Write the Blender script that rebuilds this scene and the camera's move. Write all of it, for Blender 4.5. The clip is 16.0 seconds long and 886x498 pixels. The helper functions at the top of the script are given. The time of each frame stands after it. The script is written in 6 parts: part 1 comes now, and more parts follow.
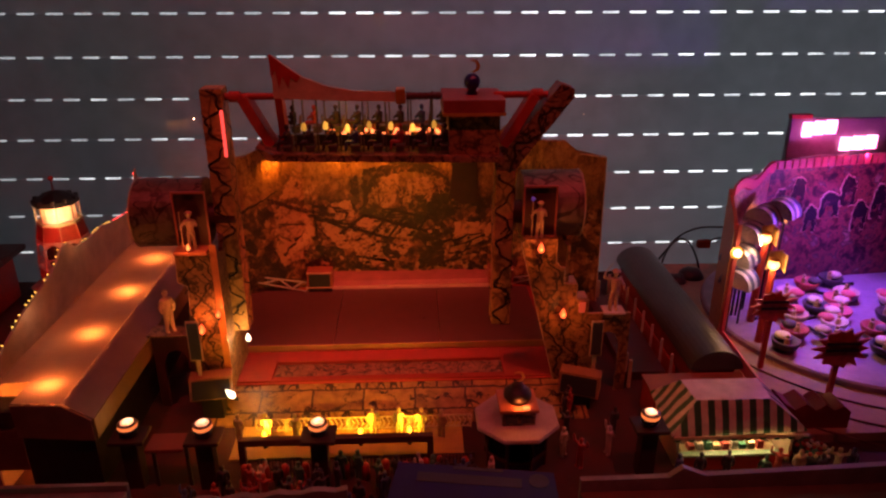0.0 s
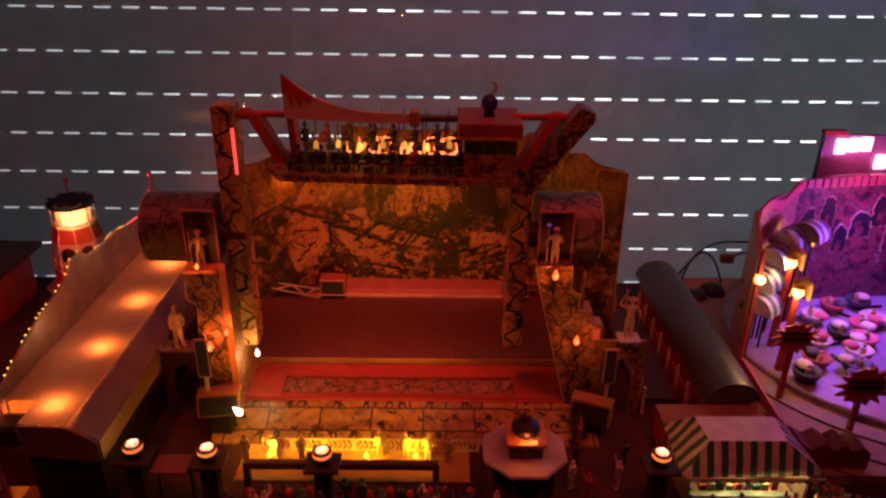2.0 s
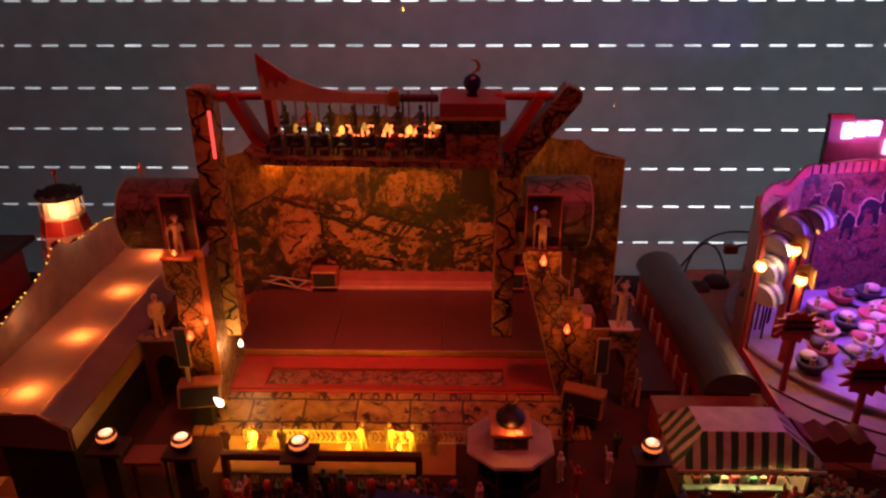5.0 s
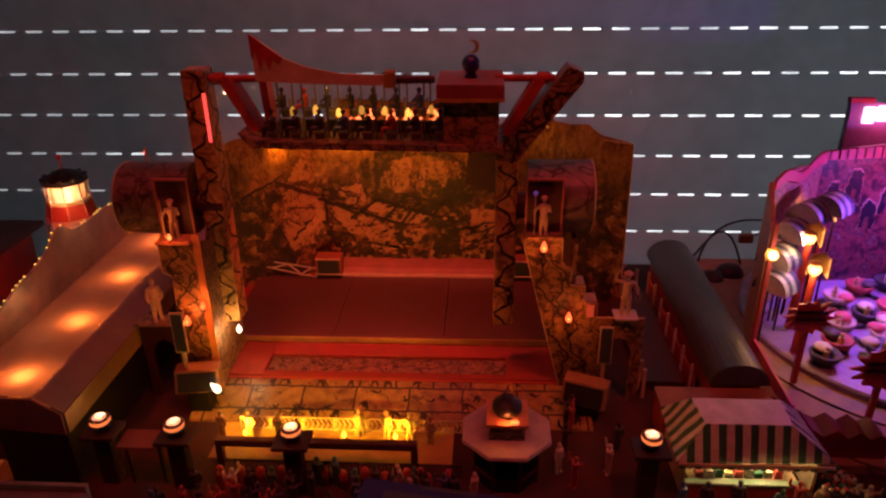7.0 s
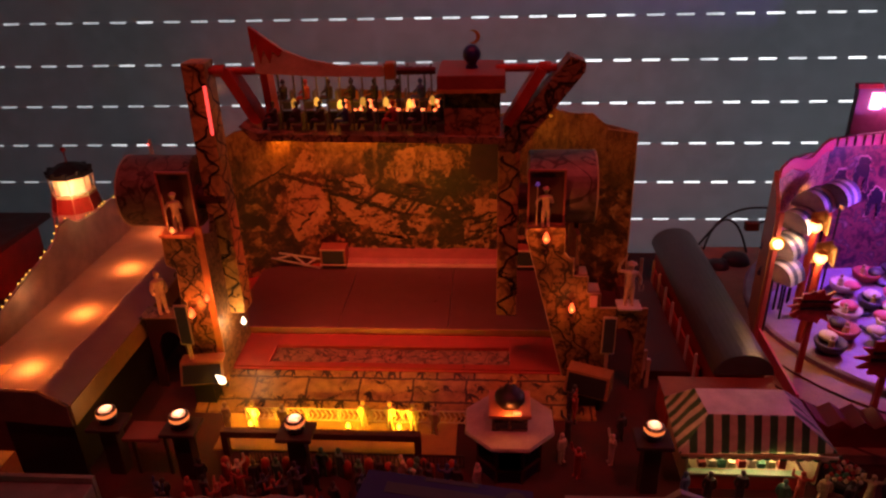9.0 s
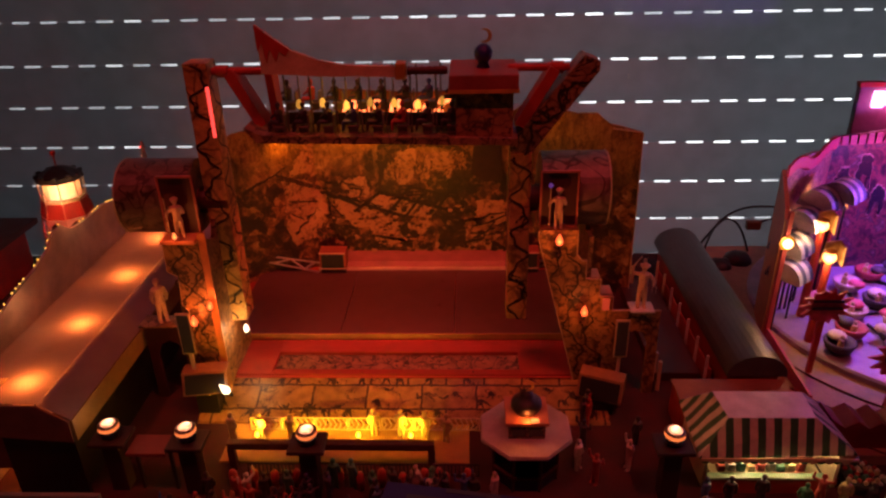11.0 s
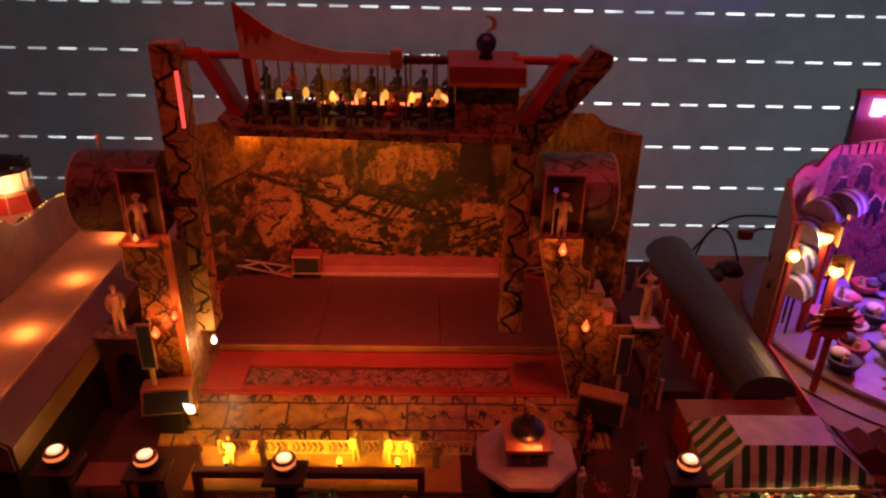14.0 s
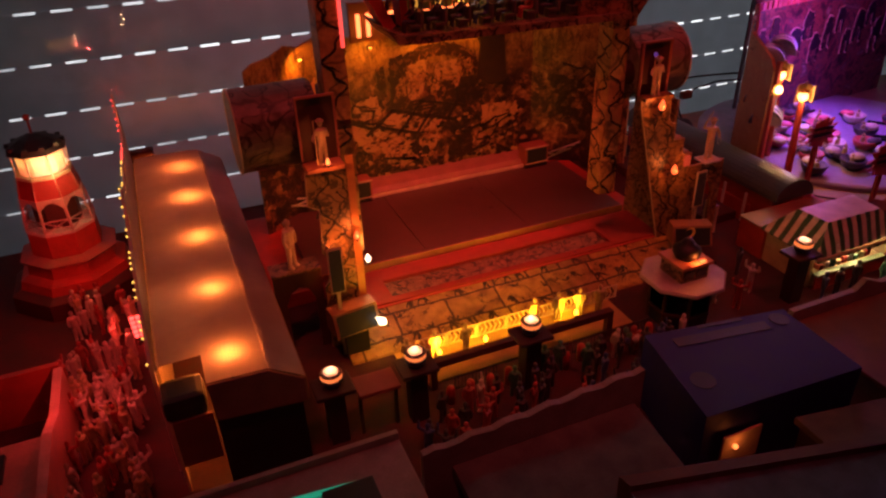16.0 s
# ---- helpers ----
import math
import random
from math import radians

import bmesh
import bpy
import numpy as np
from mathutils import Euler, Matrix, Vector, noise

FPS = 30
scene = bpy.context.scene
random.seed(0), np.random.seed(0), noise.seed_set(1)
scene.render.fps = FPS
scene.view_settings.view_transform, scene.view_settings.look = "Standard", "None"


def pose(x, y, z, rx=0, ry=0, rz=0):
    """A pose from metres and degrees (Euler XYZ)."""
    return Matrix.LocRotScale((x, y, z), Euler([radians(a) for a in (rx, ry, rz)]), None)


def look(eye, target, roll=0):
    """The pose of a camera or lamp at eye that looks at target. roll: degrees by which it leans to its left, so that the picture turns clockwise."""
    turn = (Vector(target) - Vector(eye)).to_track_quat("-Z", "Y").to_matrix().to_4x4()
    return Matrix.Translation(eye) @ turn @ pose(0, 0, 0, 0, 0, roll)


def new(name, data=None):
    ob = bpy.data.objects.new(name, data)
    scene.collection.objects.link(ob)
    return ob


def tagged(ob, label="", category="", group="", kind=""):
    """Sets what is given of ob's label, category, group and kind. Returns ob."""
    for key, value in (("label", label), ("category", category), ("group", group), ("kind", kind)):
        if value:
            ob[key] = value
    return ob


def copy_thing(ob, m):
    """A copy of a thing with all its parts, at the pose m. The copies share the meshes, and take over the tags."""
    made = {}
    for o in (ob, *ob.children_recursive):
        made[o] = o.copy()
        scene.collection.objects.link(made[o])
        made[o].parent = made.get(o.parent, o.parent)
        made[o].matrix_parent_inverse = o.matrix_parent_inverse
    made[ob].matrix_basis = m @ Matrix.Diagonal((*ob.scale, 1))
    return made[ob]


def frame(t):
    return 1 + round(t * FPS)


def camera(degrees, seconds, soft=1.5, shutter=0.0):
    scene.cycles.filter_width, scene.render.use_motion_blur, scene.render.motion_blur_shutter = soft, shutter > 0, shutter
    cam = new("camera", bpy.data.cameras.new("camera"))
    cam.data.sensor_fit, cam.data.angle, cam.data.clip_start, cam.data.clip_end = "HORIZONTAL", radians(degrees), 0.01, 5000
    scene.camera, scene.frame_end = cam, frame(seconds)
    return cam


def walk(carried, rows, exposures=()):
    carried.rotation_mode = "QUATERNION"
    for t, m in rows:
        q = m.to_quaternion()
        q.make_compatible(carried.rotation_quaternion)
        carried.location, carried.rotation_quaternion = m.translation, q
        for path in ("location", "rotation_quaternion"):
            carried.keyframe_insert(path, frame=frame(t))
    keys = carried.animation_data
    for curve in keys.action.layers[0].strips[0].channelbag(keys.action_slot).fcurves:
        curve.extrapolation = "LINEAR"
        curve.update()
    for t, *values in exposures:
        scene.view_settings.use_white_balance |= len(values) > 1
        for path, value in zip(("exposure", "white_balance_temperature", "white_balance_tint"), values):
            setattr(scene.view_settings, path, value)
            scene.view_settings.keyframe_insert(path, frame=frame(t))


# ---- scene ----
cam = camera(64.1, 16.0, soft=2.4)
METRES, EYE, TILT, LEAN, TURN = 0.6, 0.336, -22.5, 0.0, -2.5
ROWS = [
    (0.0, 0.0, 0.0, 0.0, 0.0, 0.0, -0.0),
    (0.5, -0.0047, 0.017, 0.026, -1.03, -1.84, 0.61),
    (1.0, 0.0204, 0.0236, 0.0329, -0.25, -2.95, -0.1),
    (1.5, 0.0239, 0.0058, 0.0356, 1.12, -2.85, -0.98),
    (2.0, 0.0124, 0.0209, 0.0625, 1.91, -2.2, -1.59),
    (2.5, 0.0133, 0.0292, 0.0309, 1.76, -1.66, -1.06),
    (3.0, 0.009, 0.0423, 0.0143, 0.97, -1.35, -0.14),
    (3.5, 0.0145, 0.0365, 0.0148, 0.95, -1.29, 0.4),
    (4.0, 0.022, 0.0383, 0.0214, 1.11, -1.25, 0.66),
    (4.5, 0.0224, 0.0528, 0.0369, 2.19, -1.31, -0.36),
    (5.0, 0.054, 0.0479, 0.0379, 3.43, -1.76, -1.23),
    (7.5, 0.0911, 0.0754, 0.034, 5.65, -2.87, -1.32),
    (8.0, 0.1004, 0.0803, 0.038, 5.89, -3.31, -1.18),
    (8.5, 0.098, 0.0723, 0.0395, 6.02, -3.53, -1.06),
    (9.0, 0.0905, 0.0689, 0.0379, 6.07, -3.66, -1.06),
    (11.5, 0.0492, 0.1003, 0.0459, 3.47, -3.78, -0.84),
    (12.0, 0.0733, 0.1512, 0.0579, 2.8, -5.5, -1.19),
    (12.5, 0.092, 0.1652, 0.0504, 5.68, -6.41, -1.89),
    (13.0, 0.0449, 0.1538, 0.0481, 6.07, -4.84, -3.0),
    (13.5, 0.023, 0.152, 0.0479, 2.55, -3.91, -2.86),
    (14.0, 0.0108, 0.1526, 0.0447, 1.06, -3.66, -1.79),
    (14.5, 0.0246, 0.164, 0.0501, 0.36, -4.32, -0.9),
    (15.0, -0.0133, 0.1689, 0.0418, 1.7, -7.32, -0.3),
    (15.5, -0.25, 0.1427, 0.0141, -12.19, -8.0, 6.84),
    (16.0, -0.4171, 0.1289, 0.0087, -18.36, -9.12, 9.27),
]
walk(cam, [(t, pose(0, 0, EYE, TILT, LEAN, TURN) @ pose(METRES * x, METRES * y, METRES * z, 90 + pitch, roll, yaw)) for t, x, y, z, yaw, pitch, roll in ROWS])

# ---------------------------------------------------------------- light
world = bpy.data.worlds.new("dark_room")
world.use_nodes = True
world.node_tree.nodes["Background"].inputs[0].default_value = (0.9, 0.55, 0.5, 1)
world.node_tree.nodes["Background"].inputs[1].default_value = 0.02
scene.world = world
scene.view_settings.exposure = 0.27


def point(name, at, watts, colour, radius=0.0015):
    data = bpy.data.lights.new(name, "POINT")
    data.energy, data.color, data.shadow_soft_size = watts, colour, radius
    ob = new(name, data)
    ob.location = at
    return ob


def spot(name, at, target, watts, colour, angle=90, radius=0.002):
    data = bpy.data.lights.new(name, "SPOT")
    data.energy, data.color, data.shadow_soft_size = watts, colour, radius
    data.spot_size, data.spot_blend = radians(angle), 0.8
    ob = new(name, data)
    ob.matrix_world = look(at, target)
    return ob


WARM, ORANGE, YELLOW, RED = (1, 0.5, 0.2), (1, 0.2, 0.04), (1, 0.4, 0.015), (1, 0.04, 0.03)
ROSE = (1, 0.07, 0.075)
PURPLE, PINK = (0.34, 0.09, 1.0), (1, 0.1, 0.5)


# ---------------------------------------------------------------- materials
def nodes_of(name):
    m = bpy.data.materials.new(name)
    m.use_nodes = True
    nt = m.node_tree
    return m, nt, nt.nodes["Principled BSDF"]


def ramp(nt, stops, interpolation="LINEAR"):
    r = nt.nodes.new("ShaderNodeValToRGB")
    r.color_ramp.interpolation = interpolation
    while len(r.color_ramp.elements) < len(stops):
        r.color_ramp.elements.new(0.5)
    for e, (p, c) in zip(r.color_ramp.elements, stops):
        e.position, e.color = p, (*c, 1)
    return r


def coords(nt):
    return nt.nodes.new("ShaderNodeTexCoord").outputs["Object"]


def noise_of(nt, vec, scale, detail=4, rough=0.55, distortion=0.0):
    n = nt.nodes.new("ShaderNodeTexNoise")
    n.inputs["Scale"].default_value, n.inputs["Detail"].default_value = scale, detail
    n.inputs["Roughness"].default_value, n.inputs["Distortion"].default_value = rough, distortion
    nt.links.new(vec, n.inputs["Vector"])
    return n


def mixed(nt, fac, a, b, mode="MIX"):
    m = nt.nodes.new("ShaderNodeMix")
    m.data_type, m.blend_type = "RGBA", mode
    for sock, v in ((m.inputs[0], fac), (m.inputs[6], a), (m.inputs[7], b)):
        if isinstance(v, bpy.types.NodeSocket):
            nt.links.new(v, sock)
        else:
            sock.default_value = v if isinstance(v, float) else (*v, 1)
    return m.outputs[2]


def bump(nt, p, height, strength, distance=0.0006):
    b = nt.nodes.new("ShaderNodeBump")
    b.inputs["Strength"].default_value, b.inputs["Distance"].default_value = strength, distance
    nt.links.new(height, b.inputs["Height"])
    nt.links.new(b.outputs[0], p.inputs["Normal"])


def paint(name, colour, rough=0.55, metal=0.0, vary=0.25, grain=900, stain=70, relief=0.25):
    """A painted or moulded surface with fine grain and broad stains."""
    m, nt, p = nodes_of(name)
    v = coords(nt)
    fine, broad = noise_of(nt, v, grain, 3), noise_of(nt, v, stain, 4)
    dark = tuple(c * (1 - vary) for c in colour)
    light = tuple(min(1, c * (1 + vary * 0.6)) for c in colour)
    r = ramp(nt, [(0.3, dark), (0.7, light)])
    nt.links.new(broad.outputs[0], r.inputs[0])
    g = ramp(nt, [(0.25, (0.8, 0.8, 0.8)), (0.75, (1, 1, 1))])
    nt.links.new(fine.outputs[0], g.inputs[0])
    nt.links.new(mixed(nt, 1.0, r.outputs[0], g.outputs[0], "MULTIPLY"), p.inputs["Base Color"])
    p.inputs["Metallic"].default_value = metal
    rr = ramp(nt, [(0.2, (rough * 0.8,) * 3), (0.8, (min(1, rough * 1.25),) * 3)])
    nt.links.new(broad.outputs[0], rr.inputs[0])
    nt.links.new(rr.outputs[0], p.inputs["Roughness"])
    bump(nt, p, fine.outputs[0], relief)
    return m


def temple(name, stone=(0.36, 0.2, 0.07), dark=(0.025, 0.014, 0.008), cell=60, vine=70, width=0.05, leafy=0.75, creep=1.0):
    """Printed card: ochre temple stones with dark joints and creepers."""
    m, nt, p = nodes_of(name)
    v = coords(nt)
    warp = noise_of(nt, v, 30, 3)
    add = nt.nodes.new("ShaderNodeVectorMath")
    add.operation = "MULTIPLY_ADD"
    nt.links.new(warp.outputs["Color"], add.inputs[0])
    add.inputs[1].default_value = (0.03, 0.03, 0.03)
    nt.links.new(v, add.inputs[2])
    vo = nt.nodes.new("ShaderNodeTexVoronoi")
    vo.feature = "DISTANCE_TO_EDGE"
    vo.inputs["Scale"].default_value = cell
    nt.links.new(add.outputs[0], vo.inputs["Vector"])
    joint = ramp(nt, [(0.01, (0.35, 0.35, 0.35)), (width, (1, 1, 1))])
    nt.links.new(vo.outputs["Distance"], joint.inputs[0])
    vi = noise_of(nt, v, vine, 1.2, 0.5, 1.6)
    creeper = ramp(nt, [(0.462, (1, 1, 1)), (0.475, (0, 0, 0)), (0.51, (0, 0, 0)), (0.523, (1, 1, 1))])
    nt.links.new(vi.outputs[0], creeper.inputs[0])
    leaf = noise_of(nt, v, 160, 3)
    leaves = ramp(nt, [(0.56, (1, 1, 1)), (0.61, (0.05, 0.05, 0.05))])
    nt.links.new(leaf.outputs[0], leaves.inputs[0])
    tone = noise_of(nt, v, 75, 8, 0.68)
    base = ramp(nt, [(0.3, tuple(c * 0.55 for c in stone)), (0.55, stone), (0.75, tuple(min(1, c * 1.5) for c in stone))])
    nt.links.new(tone.outputs[0], base.inputs[0])
    mask = mixed(nt, creep, joint.outputs[0], creeper.outputs[0], "MULTIPLY")
    mask = mixed(nt, leafy, mask, leaves.outputs[0], "MULTIPLY")
    nt.links.new(mixed(nt, mask, dark, base.outputs[0]), p.inputs["Base Color"])
    p.inputs["Roughness"].default_value = 0.42
    bump(nt, p, tone.outputs[0], 0.15)
    return m


def slabs(name):
    """Printed card: large ochre slabs with dark joints and black plants."""
    m, nt, p = nodes_of(name)
    v = coords(nt)
    wob = noise_of(nt, v, 90, 2)
    add = nt.nodes.new("ShaderNodeVectorMath")
    add.operation = "MULTIPLY_ADD"
    nt.links.new(wob.outputs["Color"], add.inputs[0])
    add.inputs[1].default_value = (0.003, 0.003, 0.003)
    nt.links.new(v, add.inputs[2])
    br = nt.nodes.new("ShaderNodeTexBrick")
    br.inputs["Scale"].default_value = 1.0
    br.inputs["Brick Width"].default_value, br.inputs["Row Height"].default_value = 0.041, 0.0205
    br.offset, br.squash, br.squash_frequency = 0.37, 0.7, 2
    br.inputs["Mortar Size"].default_value, br.inputs["Bias"].default_value = 0.0009, 0.0
    br.inputs["Color1"].default_value, br.inputs["Color2"].default_value = (0.42, 0.25, 0.06, 1), (0.26, 0.15, 0.05, 1)
    br.inputs["Mortar"].default_value = (0.05, 0.025, 0.01, 1)
    nt.links.new(add.outputs[0], br.inputs["Vector"])
    tone = noise_of(nt, v, 120, 5)
    shade = ramp(nt, [(0.3, (0.5, 0.45, 0.4)), (0.65, (1, 1, 1))])
    nt.links.new(tone.outputs[0], shade.inputs[0])
    plant = noise_of(nt, v, 85, 8, 0.8, 1.2)
    leaf = ramp(nt, [(0.55, (1, 1, 1)), (0.6, (0.1, 0.07, 0.04))])
    nt.links.new(plant.outputs[0], leaf.inputs[0])
    col = mixed(nt, 1.0, br.outputs["Color"], shade.outputs[0], "MULTIPLY")
    nt.links.new(mixed(nt, 0.9, col, leaf.outputs[0], "MULTIPLY"), p.inputs["Base Color"])
    p.inputs["Roughness"].default_value = 0.4
    bump(nt, p, tone.outputs[0], 0.2)
    return m


def mural(name):
    """Printed jungle scene: ochre haze above, foliage, broken stones and undergrowth below."""
    m, nt, p = nodes_of(name)
    v = coords(nt)
    warp = noise_of(nt, v, 60, 5, 0.6)
    add = nt.nodes.new("ShaderNodeVectorMath")
    add.operation = "MULTIPLY_ADD"
    nt.links.new(warp.outputs["Color"], add.inputs[0])
    add.inputs[1].default_value = (0.022, 0.022, 0.022)
    nt.links.new(v, add.inputs[2])
    cell = nt.nodes.new("ShaderNodeTexVoronoi")
    rim = nt.nodes.new("ShaderNodeTexVoronoi")
    rim.feature = "DISTANCE_TO_EDGE"
    for n in (cell, rim):
        n.inputs["Scale"].default_value = 135
        nt.links.new(add.outputs[0], n.inputs["Vector"])
    sep = nt.nodes.new("ShaderNodeSeparateColor")
    nt.links.new(cell.outputs["Color"], sep.inputs[0])
    stretch = nt.nodes.new("ShaderNodeMapping")
    stretch.inputs["Scale"].default_value = (1, 1, 0.32)
    nt.links.new(v, stretch.inputs["Vector"])
    hanging = noise_of(nt, stretch.outputs[0], 230, 7, 0.7, 0.6)
    fine = noise_of(nt, v, 120, 9, 0.72, 0.7)
    broad = noise_of(nt, v, 24, 4, 0.6, 0.4)

    def sum_of(a, k, b):
        n = nt.nodes.new("ShaderNodeMath")
        n.operation = "MULTIPLY_ADD"
        nt.links.new(a, n.inputs[0])
        n.inputs[1].default_value = k
        if isinstance(b, float):
            n.inputs[2].default_value = b
        else:
            nt.links.new(b, n.inputs[2])
        return n.outputs[0]

    tone = sum_of(fine.outputs[0], 0.9, sum_of(sep.outputs[0], 0.28, sum_of(broad.outputs[0], 0.75, -0.42)))
    tone_up = sum_of(hanging.outputs[0], 0.8, sum_of(fine.outputs[0], 0.35, sum_of(broad.outputs[0], 0.6, -0.3)))
    low = ramp(nt, [(0.4, (0.014, 0.009, 0.008)), (0.52, (0.05, 0.024, 0.016)), (0.62, (0.15, 0.07, 0.03)), (0.72, (0.3, 0.16, 0.06)), (0.85, (0.46, 0.31, 0.15))])
    high = ramp(nt, [(0.33, (0.035, 0.02, 0.012)), (0.45, (0.14, 0.075, 0.026)), (0.58, (0.34, 0.2, 0.06)), (0.8, (0.48, 0.32, 0.12))])
    nt.links.new(tone, low.inputs[0])
    nt.links.new(tone_up, high.inputs[0])
    xyz = nt.nodes.new("ShaderNodeSeparateXYZ")
    nt.links.new(add.outputs[0], xyz.inputs[0])
    split = nt.nodes.new("ShaderNodeMapRange")
    split.inputs[1].default_value, split.inputs[2].default_value = 0.115, 0.155
    nt.links.new(xyz.outputs[2], split.inputs[0])
    both = mixed(nt, split.outputs[0], low.outputs[0], high.outputs[0])
    line = ramp(nt, [(0.0, (0.22, 0.18, 0.16)), (0.07, (1, 1, 1))])
    nt.links.new(rim.outputs["Distance"], line.inputs[0])
    nt.links.new(mixed(nt, 0.55, both, line.outputs[0], "MULTIPLY"), p.inputs["Base Color"])
    p.inputs["Roughness"].default_value = 0.45
    bump(nt, p, fine.outputs[0], 0.15)
    return m


def striped(name, a, b, axis, pitch):
    m, nt, p = nodes_of(name)
    v = coords(nt)
    xyz = nt.nodes.new("ShaderNodeSeparateXYZ")
    nt.links.new(v, xyz.inputs[0])
    mul = nt.nodes.new("ShaderNodeMath")
    mul.operation = "MULTIPLY"
    mul.inputs[1].default_value = 1 / pitch
    nt.links.new(xyz.outputs[axis], mul.inputs[0])
    fr = nt.nodes.new("ShaderNodeMath")
    fr.operation = "FRACT"
    nt.links.new(mul.outputs[0], fr.inputs[0])
    gt = nt.nodes.new("ShaderNodeMath")
    gt.operation = "GREATER_THAN"
    gt.inputs[1].default_value = 0.5
    nt.links.new(fr.outputs[0], gt.inputs[0])
    n = noise_of(nt, v, 200, 4)
    g = ramp(nt, [(0.3, (0.75, 0.75, 0.75)), (0.7, (1, 1, 1))])
    nt.links.new(n.outputs[0], g.inputs[0])
    col = mixed(nt, gt.outputs[0], a, b)
    nt.links.new(mixed(nt, 1.0, col, g.outputs[0], "MULTIPLY"), p.inputs["Base Color"])
    p.inputs["Roughness"].default_value = 0.5
    return m


def glow(name, colour, strength):
    m, nt, p = nodes_of(name)
    p.inputs["Base Color"].default_value = tuple(0.05 * c for c in colour) + (1,)
    p.inputs["Emission Color"].default_value = (*colour, 1)
    p.inputs["Emission Strength"].default_value = strength
    return m


def sheet(name, colour, through_share, rough=0.6):
    """A thin sheet that lets some light through."""
    m, nt, p = nodes_of(name)
    v = coords(nt)
    n = noise_of(nt, v, 45, 5)
    r = ramp(nt, [(0.3, tuple(c * 0.8 for c in colour)), (0.7, colour)])
    nt.links.new(n.outputs[0], r.inputs[0])
    nt.links.new(r.outputs[0], p.inputs["Base Color"])
    p.inputs["Roughness"].default_value = rough
    t = nt.nodes.new("ShaderNodeBsdfTranslucent")
    nt.links.new(r.outputs[0], t.inputs[0])
    mx = nt.nodes.new("ShaderNodeMixShader")
    mx.inputs[0].default_value = through_share
    nt.links.new(p.outputs[0], mx.inputs[1])
    nt.links.new(t.outputs[0], mx.inputs[2])
    nt.links.new(mx.outputs[0], nt.nodes["Material Output"].inputs[0])
    return m


def pane_material(name):
    m, nt, p = nodes_of(name)
    tr = nt.nodes.new("ShaderNodeBsdfTransparent")
    gl = nt.nodes.new("ShaderNodeBsdfGlossy")
    gl.inputs["Roughness"].default_value = 0.02
    lw = nt.nodes.new("ShaderNodeLayerWeight")
    lw.inputs[0].default_value = 0.5
    pw = nt.nodes.new("ShaderNodeMath")
    pw.operation = "POWER"
    pw.inputs[1].default_value = 5.0
    nt.links.new(lw.outputs["Facing"], pw.inputs[0])
    fr = nt.nodes.new("ShaderNodeMapRange")
    fr.inputs[3].default_value, fr.inputs[4].default_value = 0.04, 0.9
    nt.links.new(pw.outputs[0], fr.inputs[0])
    mx = nt.nodes.new("ShaderNodeMixShader")
    nt.links.new(fr.outputs[0], mx.inputs[0])
    nt.links.new(tr.outputs[0], mx.inputs[1])
    nt.links.new(gl.outputs[0], mx.inputs[2])
    nt.links.new(mx.outputs[0], nt.nodes["Material Output"].inputs[0])
    return m


def blotch(name, dark, light, cut, scale=170):
    """Printed colour broken up by a second one in fine ragged flecks."""
    m, nt, p = nodes_of(name)
    v = coords(nt)
    n, big = noise_of(nt, v, scale, 7, 0.7, 0.9), noise_of(nt, v, 40, 3)
    mix = nt.nodes.new("ShaderNodeMath")
    mix.operation = "MULTIPLY_ADD"
    mix.inputs[1].default_value = 0.35
    nt.links.new(big.outputs[0], mix.inputs[0])
    nt.links.new(n.outputs[0], mix.inputs[2])
    mid = tuple((a + b) / 2.4 for a, b in zip(dark, light))
    r = ramp(nt, [(cut + 0.12, dark), (cut + 0.19, mid), (cut + 0.26, light)])
    nt.links.new(mix.outputs[0], r.inputs[0])
    nt.links.new(r.outputs[0], p.inputs["Base Color"])
    p.inputs["Roughness"].default_value = 0.42
    bump(nt, p, n.outputs[0], 0.15)
    return m


RED_PAINT = paint("red_paint", (0.42, 0.05, 0.03), 0.5)
RED_CARPET = paint("red_carpet", (0.3, 0.045, 0.028), 0.85, grain=1600, relief=0.5)
GROUND = paint("ground_paint", (0.065, 0.014, 0.014), 0.8, vary=0.55, stain=45, grain=700, relief=0.6)
BOARD = paint("dark_brown_board", (0.1, 0.047, 0.04), 0.32, vary=0.2)
STONE = temple("temple_stone", (0.3, 0.17, 0.065), leafy=0.85, creep=0.6)
STONE_DARK = temple("temple_stone_dark", (0.26, 0.15, 0.08))
VINE = temple("vine_print", (0.5, 0.3, 0.1), cell=38, vine=48, leafy=0.3, creep=0.12)
RAMP_STONE = slabs("ramp_stone")
MURAL = mural("jungle_mural")
BLACK = paint("black_card", (0.012, 0.011, 0.012), 0.5)
DARK_WOOD = paint("dark_red_wood", (0.07, 0.016, 0.012), 0.5)
CREAM = paint("cream_plastic", (0.62, 0.5, 0.32), 0.45)
WHITE = paint("white_plastic", (0.7, 0.66, 0.6), 0.4)
STEEL = paint("grey_steel", (0.45, 0.43, 0.42), 0.35, 0.6)
NAVY = paint("navy_plastic", (0.008, 0.008, 0.05), 0.35)
GREEN_GREY = paint("green_grey_roof", (0.06, 0.075, 0.072), 0.35, vary=0.25)
GREEN = paint("green_paint", (0.03, 0.16, 0.07), 0.5)
GOLD = paint("gold_paint", (0.55, 0.32, 0.06), 0.35, 0.2)
OCHRE = paint("ochre_paint", (0.5, 0.3, 0.06), 0.5)
ROOF_PAPER = sheet("translucent_roof", (0.36, 0.3, 0.33), 0.4)
